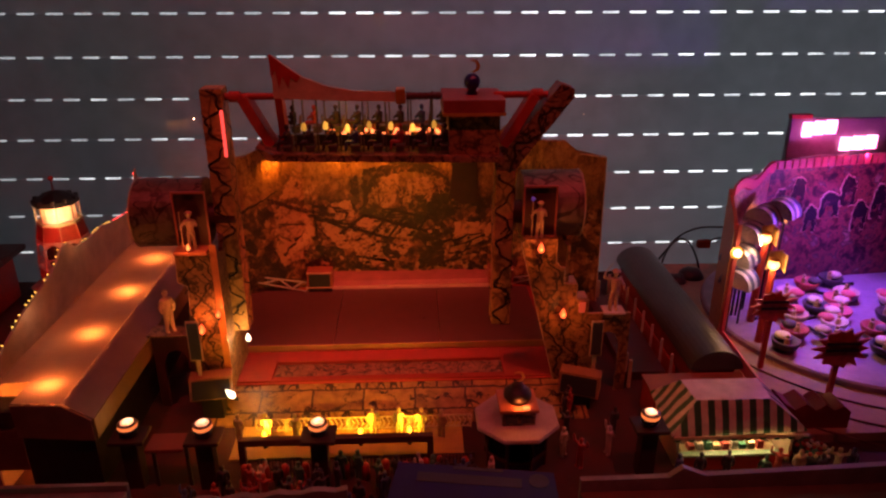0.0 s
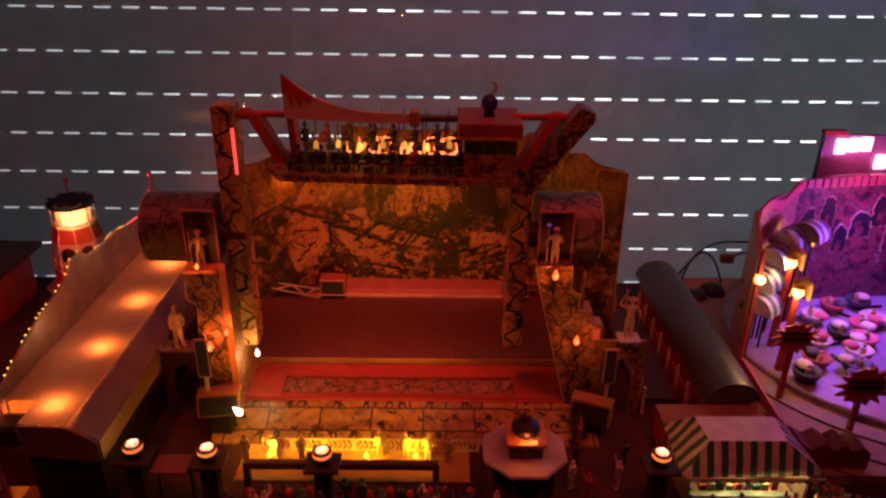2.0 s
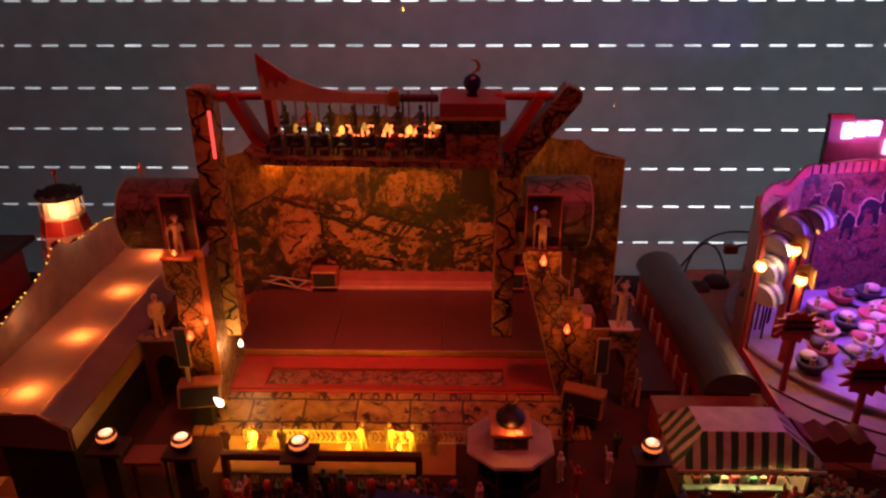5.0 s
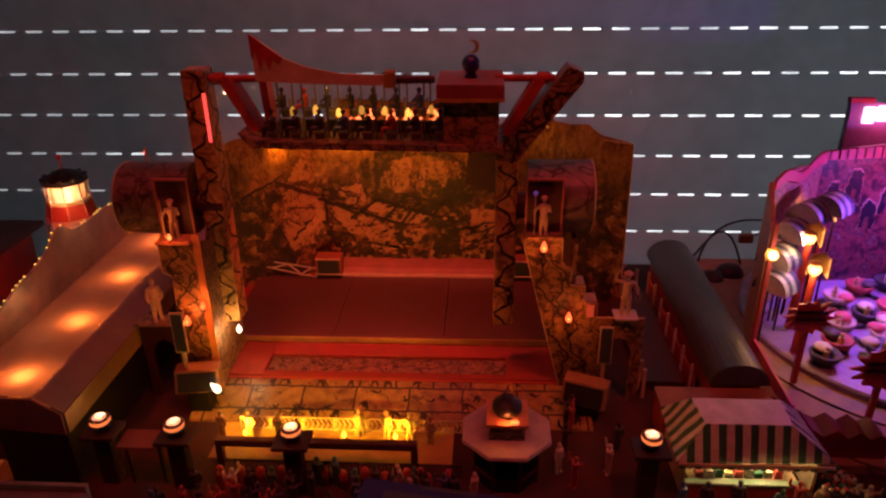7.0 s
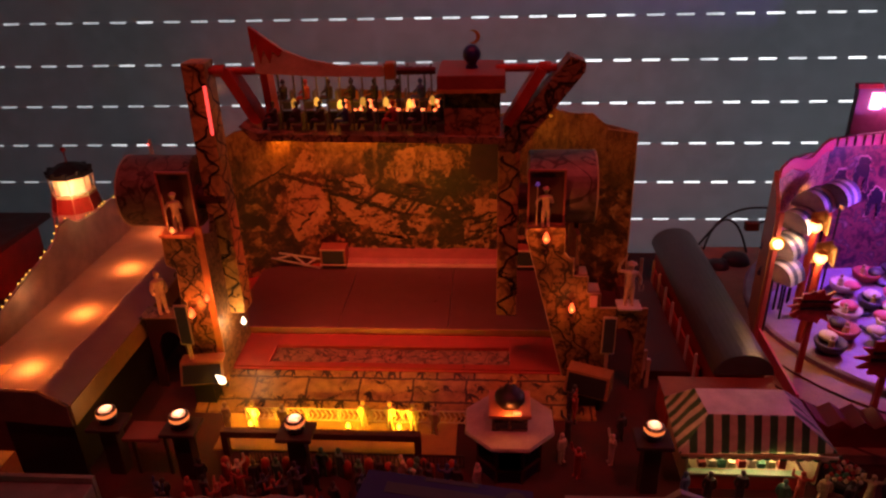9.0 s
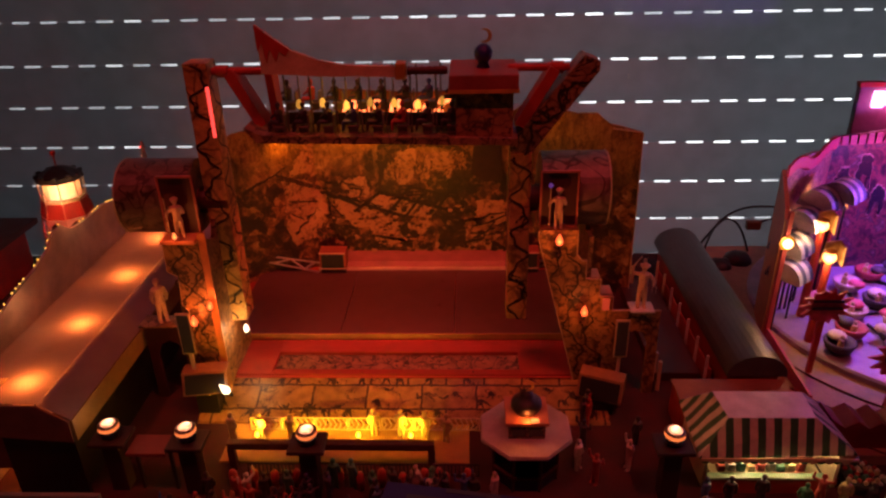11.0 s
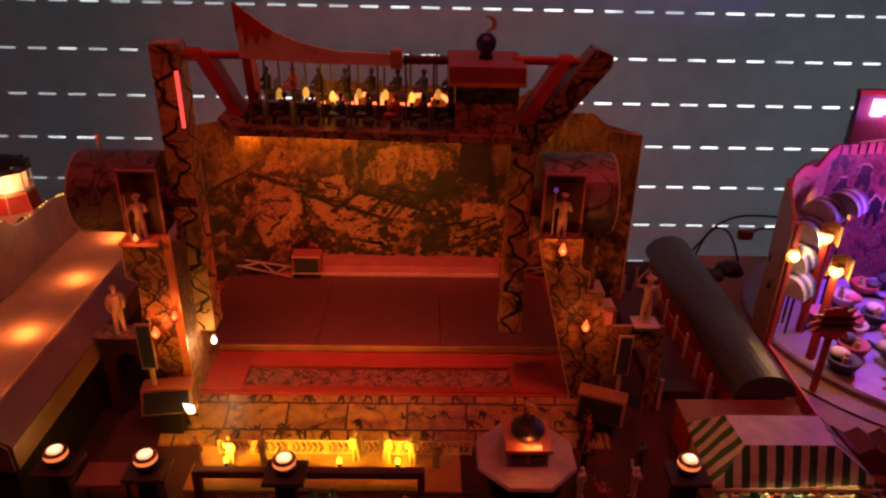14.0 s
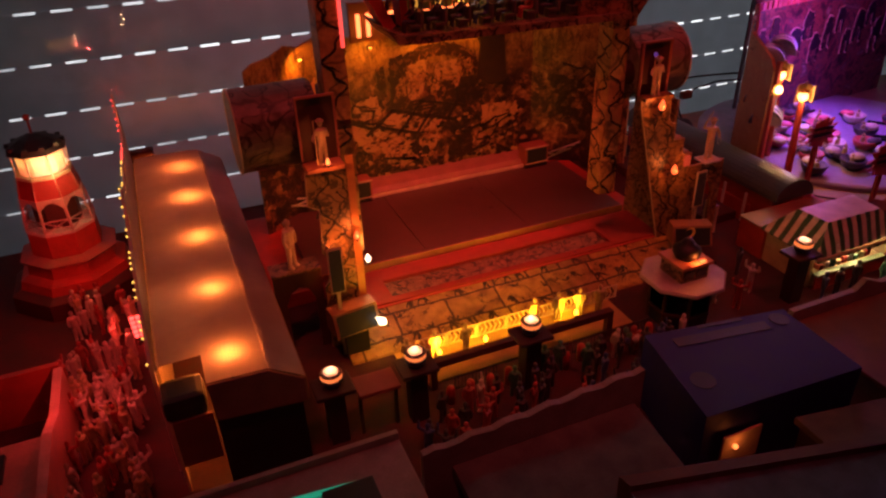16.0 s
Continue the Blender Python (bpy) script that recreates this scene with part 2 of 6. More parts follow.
BULB_WARM = glow("warm_bulb", (1, 0.55, 0.22), 6)
BULB_WHITE = glow("white_bulb", (1, 0.75, 0.5), 3.2)
BULB_ORANGE = glow("orange_bulb", (1, 0.2, 0.045), 2.2)
STRING_BULB = glow("string_bulb", (1, 0.5, 0.08), 1.8)
BULB_FLAME = glow("flame_bulb", (1, 0.1, 0.022), 2.2)
BULB_YELLOW = glow("yellow_bulb", (1, 0.5, 0.03), 5)
BULB_RED = glow("red_bulb", (1, 0.05, 0.04), 4)


# ---------------------------------------------------------------- building helpers
def thing(name, label, category, at=(0, 0, 0), rz=0, group="", kind=""):
    ob = new(name)
    ob.matrix_world = pose(*at, 0, 0, rz)
    return tagged(ob, label, category, group, kind)


def part(name, bm, material, parent=None, label="", smooth=False):
    me = bpy.data.meshes.new(name)
    bmesh.ops.recalc_face_normals(bm, faces=bm.faces)
    bm.to_mesh(me)
    bm.free()
    if smooth:
        for f in me.polygons:
            f.use_smooth = True
    me.materials.append(material)
    ob = new(name, me)
    if parent:
        ob.parent = parent
    if label:
        ob["label"] = label
    return ob


def setting(name, bm, material, label, category):
    return tagged(part(name, bm, material), label, category, "", "structure")


def B():
    return bmesh.new()


def box(bm, x0, x1, y0, y1, z0, z1, bevel=0.0):
    m = Matrix.LocRotScale(((x0 + x1) / 2, (y0 + y1) / 2, (z0 + z1) / 2), None, (abs(x1 - x0), abs(y1 - y0), abs(z1 - z0)))
    r = bmesh.ops.create_cube(bm, size=1, matrix=m)
    if bevel:
        es = list({e for v in r["verts"] for e in v.link_edges})
        bmesh.ops.bevel(bm, geom=es, offset=bevel, segments=2, affect="EDGES", profile=0.6)
    return bm


def cone(bm, a, b, r0, r1, n=10):
    """A tapered rod from a to b."""
    a, b = Vector(a), Vector(b)
    d = b - a
    m = Matrix.Translation((a + b) / 2) @ d.to_track_quat("Z", "Y").to_matrix().to_4x4()
    bmesh.ops.create_cone(bm, cap_ends=True, segments=n, radius1=r0, radius2=r1, depth=d.length, matrix=m)
    return bm


def ball(bm, at, r, n=10, sz=1.0):
    m = Matrix.LocRotScale(at, None, (1, 1, sz))
    bmesh.ops.create_uvsphere(bm, u_segments=n, v_segments=max(5, n // 2 + 1), radius=r, matrix=m)
    return bm


def lathe(bm, profile, n=16, at=(0, 0, 0)):
    """Turned form: profile of (radius, height) from below."""
    rings = []
    for r, z in profile:
        rings.append([bm.verts.new((at[0] + r * math.cos(2 * math.pi * (i + 0.5) / n), at[1] + r * math.sin(2 * math.pi * (i + 0.5) / n), at[2] + z)) for i in range(n)])
    for lo, hi in zip(rings, rings[1:]):
        for i in range(n):
            bm.faces.new((lo[i], lo[(i + 1) % n], hi[(i + 1) % n], hi[i]))
    bm.faces.new(rings[0][::-1])
    bm.faces.new(rings[-1])
    return bm


def plate(bm, outline, depth, axis="y", at=0.0, mat4=None):
    """A flat cut-out: outline in the two other axes, from at to at + depth along axis."""
    def place(p, d):
        v = {"y": (p[0], d, p[1]), "x": (d, p[0], p[1]), "z": (p[0], p[1], d)}[axis]
        return mat4 @ Vector(v) if mat4 else Vector(v)
    lo = [bm.verts.new(place(p, at)) for p in outline]
    hi = [bm.verts.new(place(p, at + depth)) for p in outline]
    bm.faces.new(lo)
    bm.faces.new(hi[::-1])
    k = len(outline)
    for i in range(k):
        bm.faces.new((lo[i], lo[(i + 1) % k], hi[(i + 1) % k], hi[i]))
    return bm


# ---------------------------------------------------------------- the room
setting("ground", box(B(), -0.75, 0.85, 0.1, 0.735, -0.02, 0.0), GROUND, "dark red painted baseboard of a model fairground", "baseboard")
setting("floor", box(B(), -2.5, 2.5, -2.2, 1.2, -0.82, -0.8), paint("brown_floor", (0.12, 0.07, 0.05), 0.5), "dark brown room floor below the table", "floor")
WALL = paint("dim_wall", (0.35, 0.3, 0.28), 0.8, stain=6, grain=300)
setting("wall_west", box(B(), -2.5, -2.4, -2.2, 1.2, -0.8, 1.7), WALL, "plain dim plastered wall", "wall")
setting("wall_east", box(B(), 2.4, 2.5, -2.2, 1.2, -0.8, 1.7), WALL, "plain dim plastered wall", "wall")
setting("wall_south", box(B(), -2.4, 2.4, -2.2, -2.1, -0.8, 1.7), WALL, "plain dim plastered wall", "wall")
bmn = B()
box(bmn, -2.4, -1.0, 0.83, 0.95, -0.8, 1.7)
box(bmn, 1.0, 2.4, 0.83, 0.95, -0.8, 1.7)
box(bmn, -1.0, 1.0, 0.83, 0.95, -0.8, -0.2)
box(bmn, -1.0, 1.0, 0.83, 0.95, 0.95, 1.7)
setting("wall_north", bmn, WALL, "plain dim wall with a wide window opening", "wall")
setting("ceiling", box(B(), -2.5, 2.5, -2.2, 1.2, 1.7, 1.8), WALL, "plain dim ceiling", "ceiling")

# two added red fill spotlights, unseen under the ceiling, for the overall red light
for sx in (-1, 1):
    lampb = thing("ceiling_spotlight", "added red fill spotlight under the ceiling, no real lamp known there", "lamp", (0.4 * sx, 0.0, 1.42), group="ceiling spotlights")
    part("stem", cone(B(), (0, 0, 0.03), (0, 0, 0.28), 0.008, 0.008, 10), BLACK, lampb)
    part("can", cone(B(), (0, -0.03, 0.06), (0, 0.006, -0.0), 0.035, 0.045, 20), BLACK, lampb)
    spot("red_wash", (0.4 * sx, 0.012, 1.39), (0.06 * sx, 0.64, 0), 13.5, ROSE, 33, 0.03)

# closed roller shutter behind the window: slats with rows of light slots
SLAT = sheet("shutter_slat", (0.45, 0.49, 0.54), 0.088, 0.5)


def daylight(name):
    m, nt, p = nodes_of(name)
    n = noise_of(nt, coords(nt), 7, 3)
    r = ramp(nt, [(0.42, (0.3, 0.3, 0.31)), (0.75, (2.2, 2.2, 2.25))])
    xyz = nt.nodes.new("ShaderNodeSeparateXYZ")
    nt.links.new(coords(nt), xyz.inputs[0])
    add = nt.nodes.new("ShaderNodeMath")
    add.operation = "MULTIPLY_ADD"
    add.inputs[1].default_value = 0.16
    nt.links.new(xyz.outputs[0], add.inputs[0])
    nt.links.new(n.outputs[0], add.inputs[2])
    nt.links.new(add.outputs[0], r.inputs[0])
    nt.links.new(r.outputs[0], p.inputs["Emission Color"])
    p.inputs["Emission Strength"].default_value = 0.76
    return m


DAY = daylight("daylight")
PITCH, SLOT = 0.0498, 0.0327
shutter = thing("roller_shutter", "closed grey roller shutter with rows of daylight slots", "shutter", kind="structure")
for k in range(-5, 16):
    z0 = 0.023 + k * PITCH
    if z0 > 0.95 or z0 < -0.25:
        continue
    bm = B()
    prof = [(0.003, 0.0), (0.0, 0.006), (-0.0015, 0.02), (-0.0005, 0.036), (0.003, PITCH - 0.0024)]
    lo = [[bm.verts.new((x, 0.88 + y, z0 + 0.003 + z)) for y, z in prof] for x in (-1.0, 1.0)]
    for i in range(len(prof) - 1):
        bm.faces.new((lo[0][i], lo[1][i], lo[1][i + 1], lo[0][i + 1]))
    part("slat", bm, SLAT, shutter, smooth=True)
    bm = B()
    x = -1.0 + 0.0075
    while x < 1.0:
        bm.faces.new([bm.verts.new(p) for p in ((x, 0.8832, z0 - 0.0005), (x + 0.0132, 0.8832, z0 - 0.0005), (x + 0.0132, 0.8832, z0 + 0.0032), (x, 0.8832, z0 + 0.0032))])
        x += SLOT
    part("slot_web", bm, SLAT, shutter)
sky = setting("backdrop", box(B(), -1.3, 1.3, 1.0, 1.004, -0.5, 1.2), DAY, "bright daylight outside behind the shutter", "daylight")
pane = setting("window_1", box(B(), -1.0, 1.0, 0.84, 0.842, -0.2, 0.95), pane_material("window_glass"), "large clear window pane in front of the shutter", "window")
pane.visible_shadow = False

# ---------------------------------------------------------------- the ride: platform
ride = thing("ride_platform", "red ride platform with a dark brown board floor", "platform")
part("base", box(B(), -0.2, 0.135, 0.545, 0.683, 0.0, 0.012, 0.0008), RED_PAINT, ride)
bm = box(B(), -0.158, -0.119, 0.499, 0.545, 0.0, 0.0145, 0.0006)
part("corner_step", bm, RED_CARPET, ride)
bm = box(B(), 0.073, 0.119, 0.499, 0.545, 0.0, 0.0145, 0.0006)
part("corner_step", bm, RED_CARPET, ride)
part("front_step", box(B(), -0.119, 0.073, 0.529, 0.5452, 0.0, 0.0144, 0.0006), RED_CARPET, ride)
part("front_lip", box(B(), -0.119, 0.073, 0.499, 0.506, 0.0, 0.0142, 0.0005), RED_CARPET, ride)
part("sunken_strip", box(B(), -0.119, 0.073, 0.506, 0.529, 0.0, 0.0115), STONE_DARK, ride, "sunken strip printed with temple stones")
for x0, x1 in ((-0.168, -0.0735), (-0.073, 0.0215), (0.022, 0.116)):
    part("floor_board", box(B(), x0, x1, 0.551, 0.6635, 0.012, 0.018, 0.0005), BOARD, ride, "dark brown board floor")
part("front_edge", box(B(), -0.168, 0.116, 0.5494, 0.551, 0.012, 0.0184), paint("edge_tan", (0.34, 0.18, 0.08), 0.5), ride)
part("rear_step", plate(B(), [(0.6645, 0.012), (0.6645, 0.022), (0.668, 0.0255), (0.6855, 0.0285), (0.6855, 0.012)], 0.213, "x", -0.112), paint("rear_step_red", (0.3, 0.12, 0.1), 0.6), ride, "dull pink brown raised step")
part("rear_edge", box(B(), -0.112, 0.101, 0.6626, 0.6643, 0.0181, 0.0212), CREAM, ride)


def rear_speaker(at):
    s = thing("floor_speaker", "low reddish box with a black grille at the stage back", "speaker", at, group="rear speakers")
    part("cabinet", box(B(), -0.0128, 0.0128, 0, 0.015, 0, 0.0185, 0.0008), paint("speaker_red", (0.32, 0.1, 0.06), 0.5), s)
    part("grille", box(B(), -0.0106, 0.0106, -0.001, 0, 0.0022, 0.0162), paint("grille_black", (0.02, 0.025, 0.02), 0.6), s)
    part("foot", box(B(), -0.012, 0.012, 0.0004, 0.0046, -0.0038, -0.0001), BLACK, s)
    for z in (0.001, 0.0172):
        part("frame_bar", box(B(), -0.0126, 0.0126, -0.0014, -0.0002, z, z + 0.0009), CREAM, s, "pale edge of the box")
    return s


sp = rear_speaker((-0.097, 0.6575, 0.0218))
copy_thing(sp, pose(0.0885, 0.6575, 0.0218))

def truss(at, rz):
    t = thing("folding_brace", "thin pale steel folding brace lying open", "brace", at, rz, group="stage braces")
    for a, b in (((-0.056, 0, 0.016), (0, 0, 0.009)), ((-0.056, -0.004, 0.012), (0, -0.004, 0.001)), ((-0.028, 0, 0.0125), (-0.014, -0.004, 0.004)), ((-0.014, -0.004, 0.004), (-0.004, 0, 0.0095)), ((-0.044, -0.004, 0.0095), (-0.028, 0, 0.0125))):
        part("rod", cone(B(), a, b, 0.001, 0.001, 6), STEEL, t)
    return t


br = truss((-0.111, 0.662, 0.018), -3)
copy_thing(br, pose(0.102, 0.664, 0.018, 0, 0, 182))

# ramp with printed stones
bm = B()
plate(bm, [(0.458, 0.0), (0.4985, 0.0), (0.4985, 0.0128), (0.459, 0.0012)], 0.3, "x", -0.165)
rampt = thing("entrance_ramp", "sloping ramp printed with ochre temple stones", "ramp")
part("slope", bm, RAMP_STONE, rampt)
part("top_edge", box(B(), -0.165, 0.135, 0.4965, 0.4988, 0.0128, 0.0134), RED_PAINT, rampt)

# black roots and plants printed along the joints of the ramp
ROOT_INK = paint("root_print", (0.03, 0.018, 0.008), 0.45, vary=0.5, stain=200)
root = random.Random(31)
DOWN, OVER = Vector((0, -0.0395, -0.0116)).normalized(), Vector((0, -0.0116, 0.0395)).normalized() * 0.0004
for i in range(44):
    bm = B()
    base = Vector((-0.162 + 0.0066 * i + root.uniform(-0.003, 0.003), 0.4982, 0.0128)) + DOWN * root.choice((0.0005, 0.0005, 0.014, 0.021, 0.03)) + OVER
    way = 1 if i % 3 else -0.6
    crown = [bm.verts.new(base + Vector((u, 0.0001, 0))) for u in (-0.0006, 0.0006)]
    for k in range(root.randint(4, 7)):
        a, size = root.uniform(-1.1, 1.1), root.uniform(0.004, 0.011)
        p, q = base.copy(), Vector((1, 0, 0))
        rows = [crown]
        for j in range(5):
            w = 0.0011 * (1 - j / 5) + 0.0002
            rows.append([bm.verts.new(p - q * w), bm.verts.new(p + q * w)])
            a += root.uniform(-0.45, 0.45)
            p = p + (DOWN * math.cos(a) * way + Vector((1, 0, 0)) * math.sin(a)) * size / 4
        for lo, hi in zip(rows, rows[1:]):
            bm.faces.new((lo[0], lo[1], hi[1], hi[0]))
    part("printed_root", bm, ROOT_INK, rampt)

# ---------------------------------------------------------------- mural wall
back = thing("mural_wall", "tall scenic wall printed with an ochre jungle ruin", "scenery")
OUT = [(-0.19, 0.0), (-0.188, 0.151), (-0.178, 0.157), (-0.16, 0.161), (-0.143, 0.169), (-0.13, 0.167), (-0.115, 0.172), (-0.105, 0.179),
       (-0.1, 0.172), (-0.08, 0.17), (0.035, 0.168), (0.062, 0.173), (0.07, 0.174), (0.082, 0.182), (0.094, 0.193), (0.106, 0.183), (0.116, 0.176), (0.13, 0.173),
       (0.146, 0.173), (0.158, 0.163), (0.187, 0.155), (0.189, 0.0)]
# three panels: the two wings fold forward at the peaks
FOLD_W, FOLD_E = 7, 14
for cutout in (OUT[:FOLD_W + 1] + [(-0.105, 0.0)], [(-0.105, 0.0)] + OUT[FOLD_W:FOLD_E + 1] + [(0.094, 0.0)], [(0.094, 0.0)] + OUT[FOLD_E:]):
    part("printed_panel", plate(B(), cutout, 0.003, "y", 0.66), MURAL, back)
# painted shapes on the mural: pale slabs, dark figures and a broken lattice
def print_on(name, outline, material, lift):
    if name in ("painted_slab", "painted_figure"):
        rough = []
        for (ax, az), (bx, bz) in zip(outline, outline[1:] + outline[:1]):
            k = max(2, int(math.hypot(bx - ax, bz - az) / 0.0016))
            for i in range(k):
                t = i / k
                x, z = ax + (bx - ax) * t, az + (bz - az) * t
                rough.append((x + 0.0022 * noise.noise((x * 420, z * 420, 1)), z + 0.0026 * noise.noise((x * 420, z * 420, 7))))
        outline = rough
    part(name, plate(B(), outline, 0.0004, "y", 0.6596 - lift), material, back)

PALE_PRINT = blotch("pale_print", (0.05, 0.022, 0.012), (0.38, 0.22, 0.095), 0.41)
DARK_PRINT = blotch("dark_print", (0.026, 0.012, 0.008), (0.26, 0.12, 0.045), 0.57, 210)
print_on("painted_slab", [(-0.136, 0.0903), (-0.1, 0.0914), (-0.0975, 0.0805), (-0.1103, 0.0567), (-0.1308, 0.0469), (-0.138, 0.0654)], PALE_PRINT, 0.0)
print_on("painted_slab", [(-0.0897, 0.0979), (-0.0753, 0.0914), (-0.0598, 0.0675), (-0.0753, 0.0654)], PALE_PRINT, 0.0)
print_on("painted_slab", [(-0.0568, 0.0664), (-0.0382, 0.0719), (-0.0238, 0.0523), (-0.0403, 0.0469), (-0.0485, 0.0502)], PALE_PRINT, 0.0)
print_on("painted_slab", [(-0.0238, 0.0664), (-0.0043, 0.0751), (-0.0012, 0.0654), (-0.0115, 0.0578)], PALE_PRINT, 0.0)
print_on("painted_slab", [(0.041, 0.0931), (0.078, 0.0914), (0.0811, 0.0719), (0.0544, 0.0675), (0.042, 0.0762)], PALE_PRINT, 0.0)
print_on("painted_slab", [(-0.0547, 0.0881), (-0.0321, 0.0914), (-0.0382, 0.0816)], PALE_PRINT, 0.0)
print_on("painted_slab", [(-0.0321, 0.0849), (-0.0135, 0.0881), (-0.0197, 0.0773)], PALE_PRINT, 0.0)
print_on("painted_slab", [(-0.137, 0.1153), (-0.1123, 0.1131), (-0.1, 0.0979), (-0.102, 0.0925), (-0.135, 0.0914)], PALE_PRINT, 0.0)
print_on("painted_slab", [(-0.1164, 0.1413), (-0.1041, 0.1587), (-0.1082, 0.1218), (-0.1308, 0.1174)], PALE_PRINT, 0.0)
print_on("painted_slab", [(-0.0856, 0.1131), (-0.0609, 0.1174), (-0.0568, 0.0979), (-0.0753, 0.0957)], PALE_PRINT, 0.0)
print_on("painted_slab", [(0.0338, 0.0697), (0.0503, 0.061), (0.0379, 0.048)], PALE_PRINT, 0.0)
print_on("painted_slab", [(-0.1103, 0.0567), (-0.0979, 0.0697), (-0.0948, 0.0632), (-0.1082, 0.0534)], PALE_PRINT, 0.0)
print_on("painted_figure", [(-0.0485, 0.1229), (-0.0321, 0.1239), (-0.03, 0.1044), (-0.0403, 0.099), (-0.0485, 0.1066)], DARK_PRINT, 0.0005)
print_on("painted_figure", [(-0.0074, 0.1218), (0.0132, 0.1229), (0.0132, 0.0979), (-0.0053, 0.0979)], DARK_PRINT, 0.0005)
print_on("painted_figure", [(-0.1411, 0.1196), (-0.1041, 0.1088), (-0.0753, 0.1044), (-0.0753, 0.1001), (-0.1082, 0.1055), (-0.1411, 0.1142)], DARK_PRINT, 0.0005)
print_on("painted_figure", [(-0.1658, 0.0588), (-0.1494, 0.0545), (-0.1514, 0.0437), (-0.1669, 0.0437)], DARK_PRINT, 0.0005)
print_on("painted_figure", [(0.0647, 0.0697), (0.0811, 0.0827), (0.0811, 0.0447), (0.0688, 0.0447)], DARK_PRINT, 0.0005)
print_on("painted_slab", [(-0.0492, 0.0997), (-0.0301, 0.0948), (-0.0419, 0.084), (-0.0583, 0.0895)], PALE_PRINT, 0.0003)
print_on("painted_slab", [(-0.0269, 0.0936), (-0.0109, 0.0894), (-0.0215, 0.079), (-0.0398, 0.0822)], PALE_PRINT, 0.0003)
print_on("painted_slab", [(-0.0071, 0.0881), (0.0053, 0.0845), (-0.0014, 0.0764), (-0.0177, 0.079)], PALE_PRINT, 0.0003)
print_on("painted_slab", [(-0.0614, 0.072), (-0.0449, 0.077), (-0.0277, 0.0703), (-0.0394, 0.0519), (-0.0542, 0.0534)], PALE_PRINT, 0.0003)
print_on("painted_slab", [(-0.0234, 0.0702), (-0.0031, 0.0752), (-0.0088, 0.0616), (-0.0204, 0.0606)], PALE_PRINT, 0.0003)
print_on("painted_figure", [(-0.1092, 0.0656), (-0.0779, 0.0687), (-0.0565, 0.0624), (-0.0595, 0.0468), (-0.109, 0.0476)], DARK_PRINT, 0.0008)
print_on("painted_figure", [(0.005, 0.0674), (0.0259, 0.0742), (0.0324, 0.061), (0.0302, 0.0453), (0.0069, 0.0457)], DARK_PRINT, 0.0008)
print_on("painted_figure", [(-0.0469, 0.1485), (-0.0354, 0.1516), (-0.0297, 0.1363), (-0.0347, 0.1142), (-0.046, 0.1116), (-0.0488, 0.1311)], DARK_PRINT, 0.0008)
print_on("painted_figure", [(-0.0598, 0.1411), (-0.0524, 0.1431), (-0.0508, 0.1228), (-0.0598, 0.1218)], DARK_PRINT, 0.0008)
print_on("painted_slab", [(-0.0293, 0.1472), (-0.0167, 0.1503), (-0.0129, 0.1361), (-0.0167, 0.114), (-0.0275, 0.1074), (-0.0337, 0.1142)], PALE_PRINT, 0.0003)
print_on("painted_slab", [(-0.0055, 0.1382), (0.0166, 0.1401), (0.0207, 0.1246), (0.0125, 0.1068), (-0.0019, 0.1081)], PALE_PRINT, 0.0003)
print_on("painted_slab", [(-0.0897, 0.0951), (-0.0777, 0.0898), (-0.0731, 0.0775), (-0.0854, 0.0794)], PALE_PRINT, 0.0003)
LATTICE = [
    ((-0.0491, 0.1031), (0.0242, 0.0813), 0.0032),
    ((-0.0631, 0.0901), (-0.0205, 0.0761), 0.003),
    ((-0.0894, 0.0986), (-0.067, 0.0884), 0.0026),
    ((-0.0222, 0.1078), (0.0232, 0.0964), 0.0024),
    ((-0.0727, 0.0827), (-0.0459, 0.1031), 0.003),
    ((-0.0432, 0.0794), (-0.0268, 0.0971), 0.0028),
    ((-0.0242, 0.0785), (-0.0079, 0.1002), 0.0026),
    ((0.0058, 0.0862), (0.019, 0.1056), 0.0026),
    ((-0.029, 0.0954), (-0.019, 0.1084), 0.002),
    ((-0.0756, 0.1063), (-0.0639, 0.105), 0.0016),
    ((-0.0639, 0.105), (-0.0659, 0.0976), 0.0016),
    ((-0.0659, 0.0976), (-0.0746, 0.096), 0.0016),
    ((0.0357, 0.0669), (0.0587, 0.0725), 0.0016),
    ((0.0587, 0.0725), (0.0512, 0.0619), 0.0016),
    ((0.0512, 0.0619), (0.038, 0.0549), 0.0016),
    ((-0.1327, 0.0929), (-0.1058, 0.0936), 0.0012),
    ((-0.1312, 0.0801), (-0.1209, 0.0753), 0.0012),
    ((0.0532, 0.0714), (0.0706, 0.0794), 0.0016),
]
INK = paint("black_print", (0.02, 0.012, 0.008), 0.5, vary=0.5, stain=200)
for (ax, az), (bx, bz), w in LATTICE:
    nx, nz = (az - bz), (bx - ax)
    k = w / 2 / math.hypot(nx, nz)
    nx, nz = nx * k, nz * k
    print_on("painted_lattice", [(ax + nx, az + nz), (bx + nx, bz + nz), (bx - nx, bz - nz), (ax - nx, az - nz)], INK, 0.0012)
# mouth of a cave with small ochre shapes inside
def arc(r, rz, a0, a1):
    return [(-0.004 + r * math.cos(radians(a)), 0.128 + rz * math.sin(radians(a))) for a in range(a0, a1, 12 if a1 > a0 else -12)]


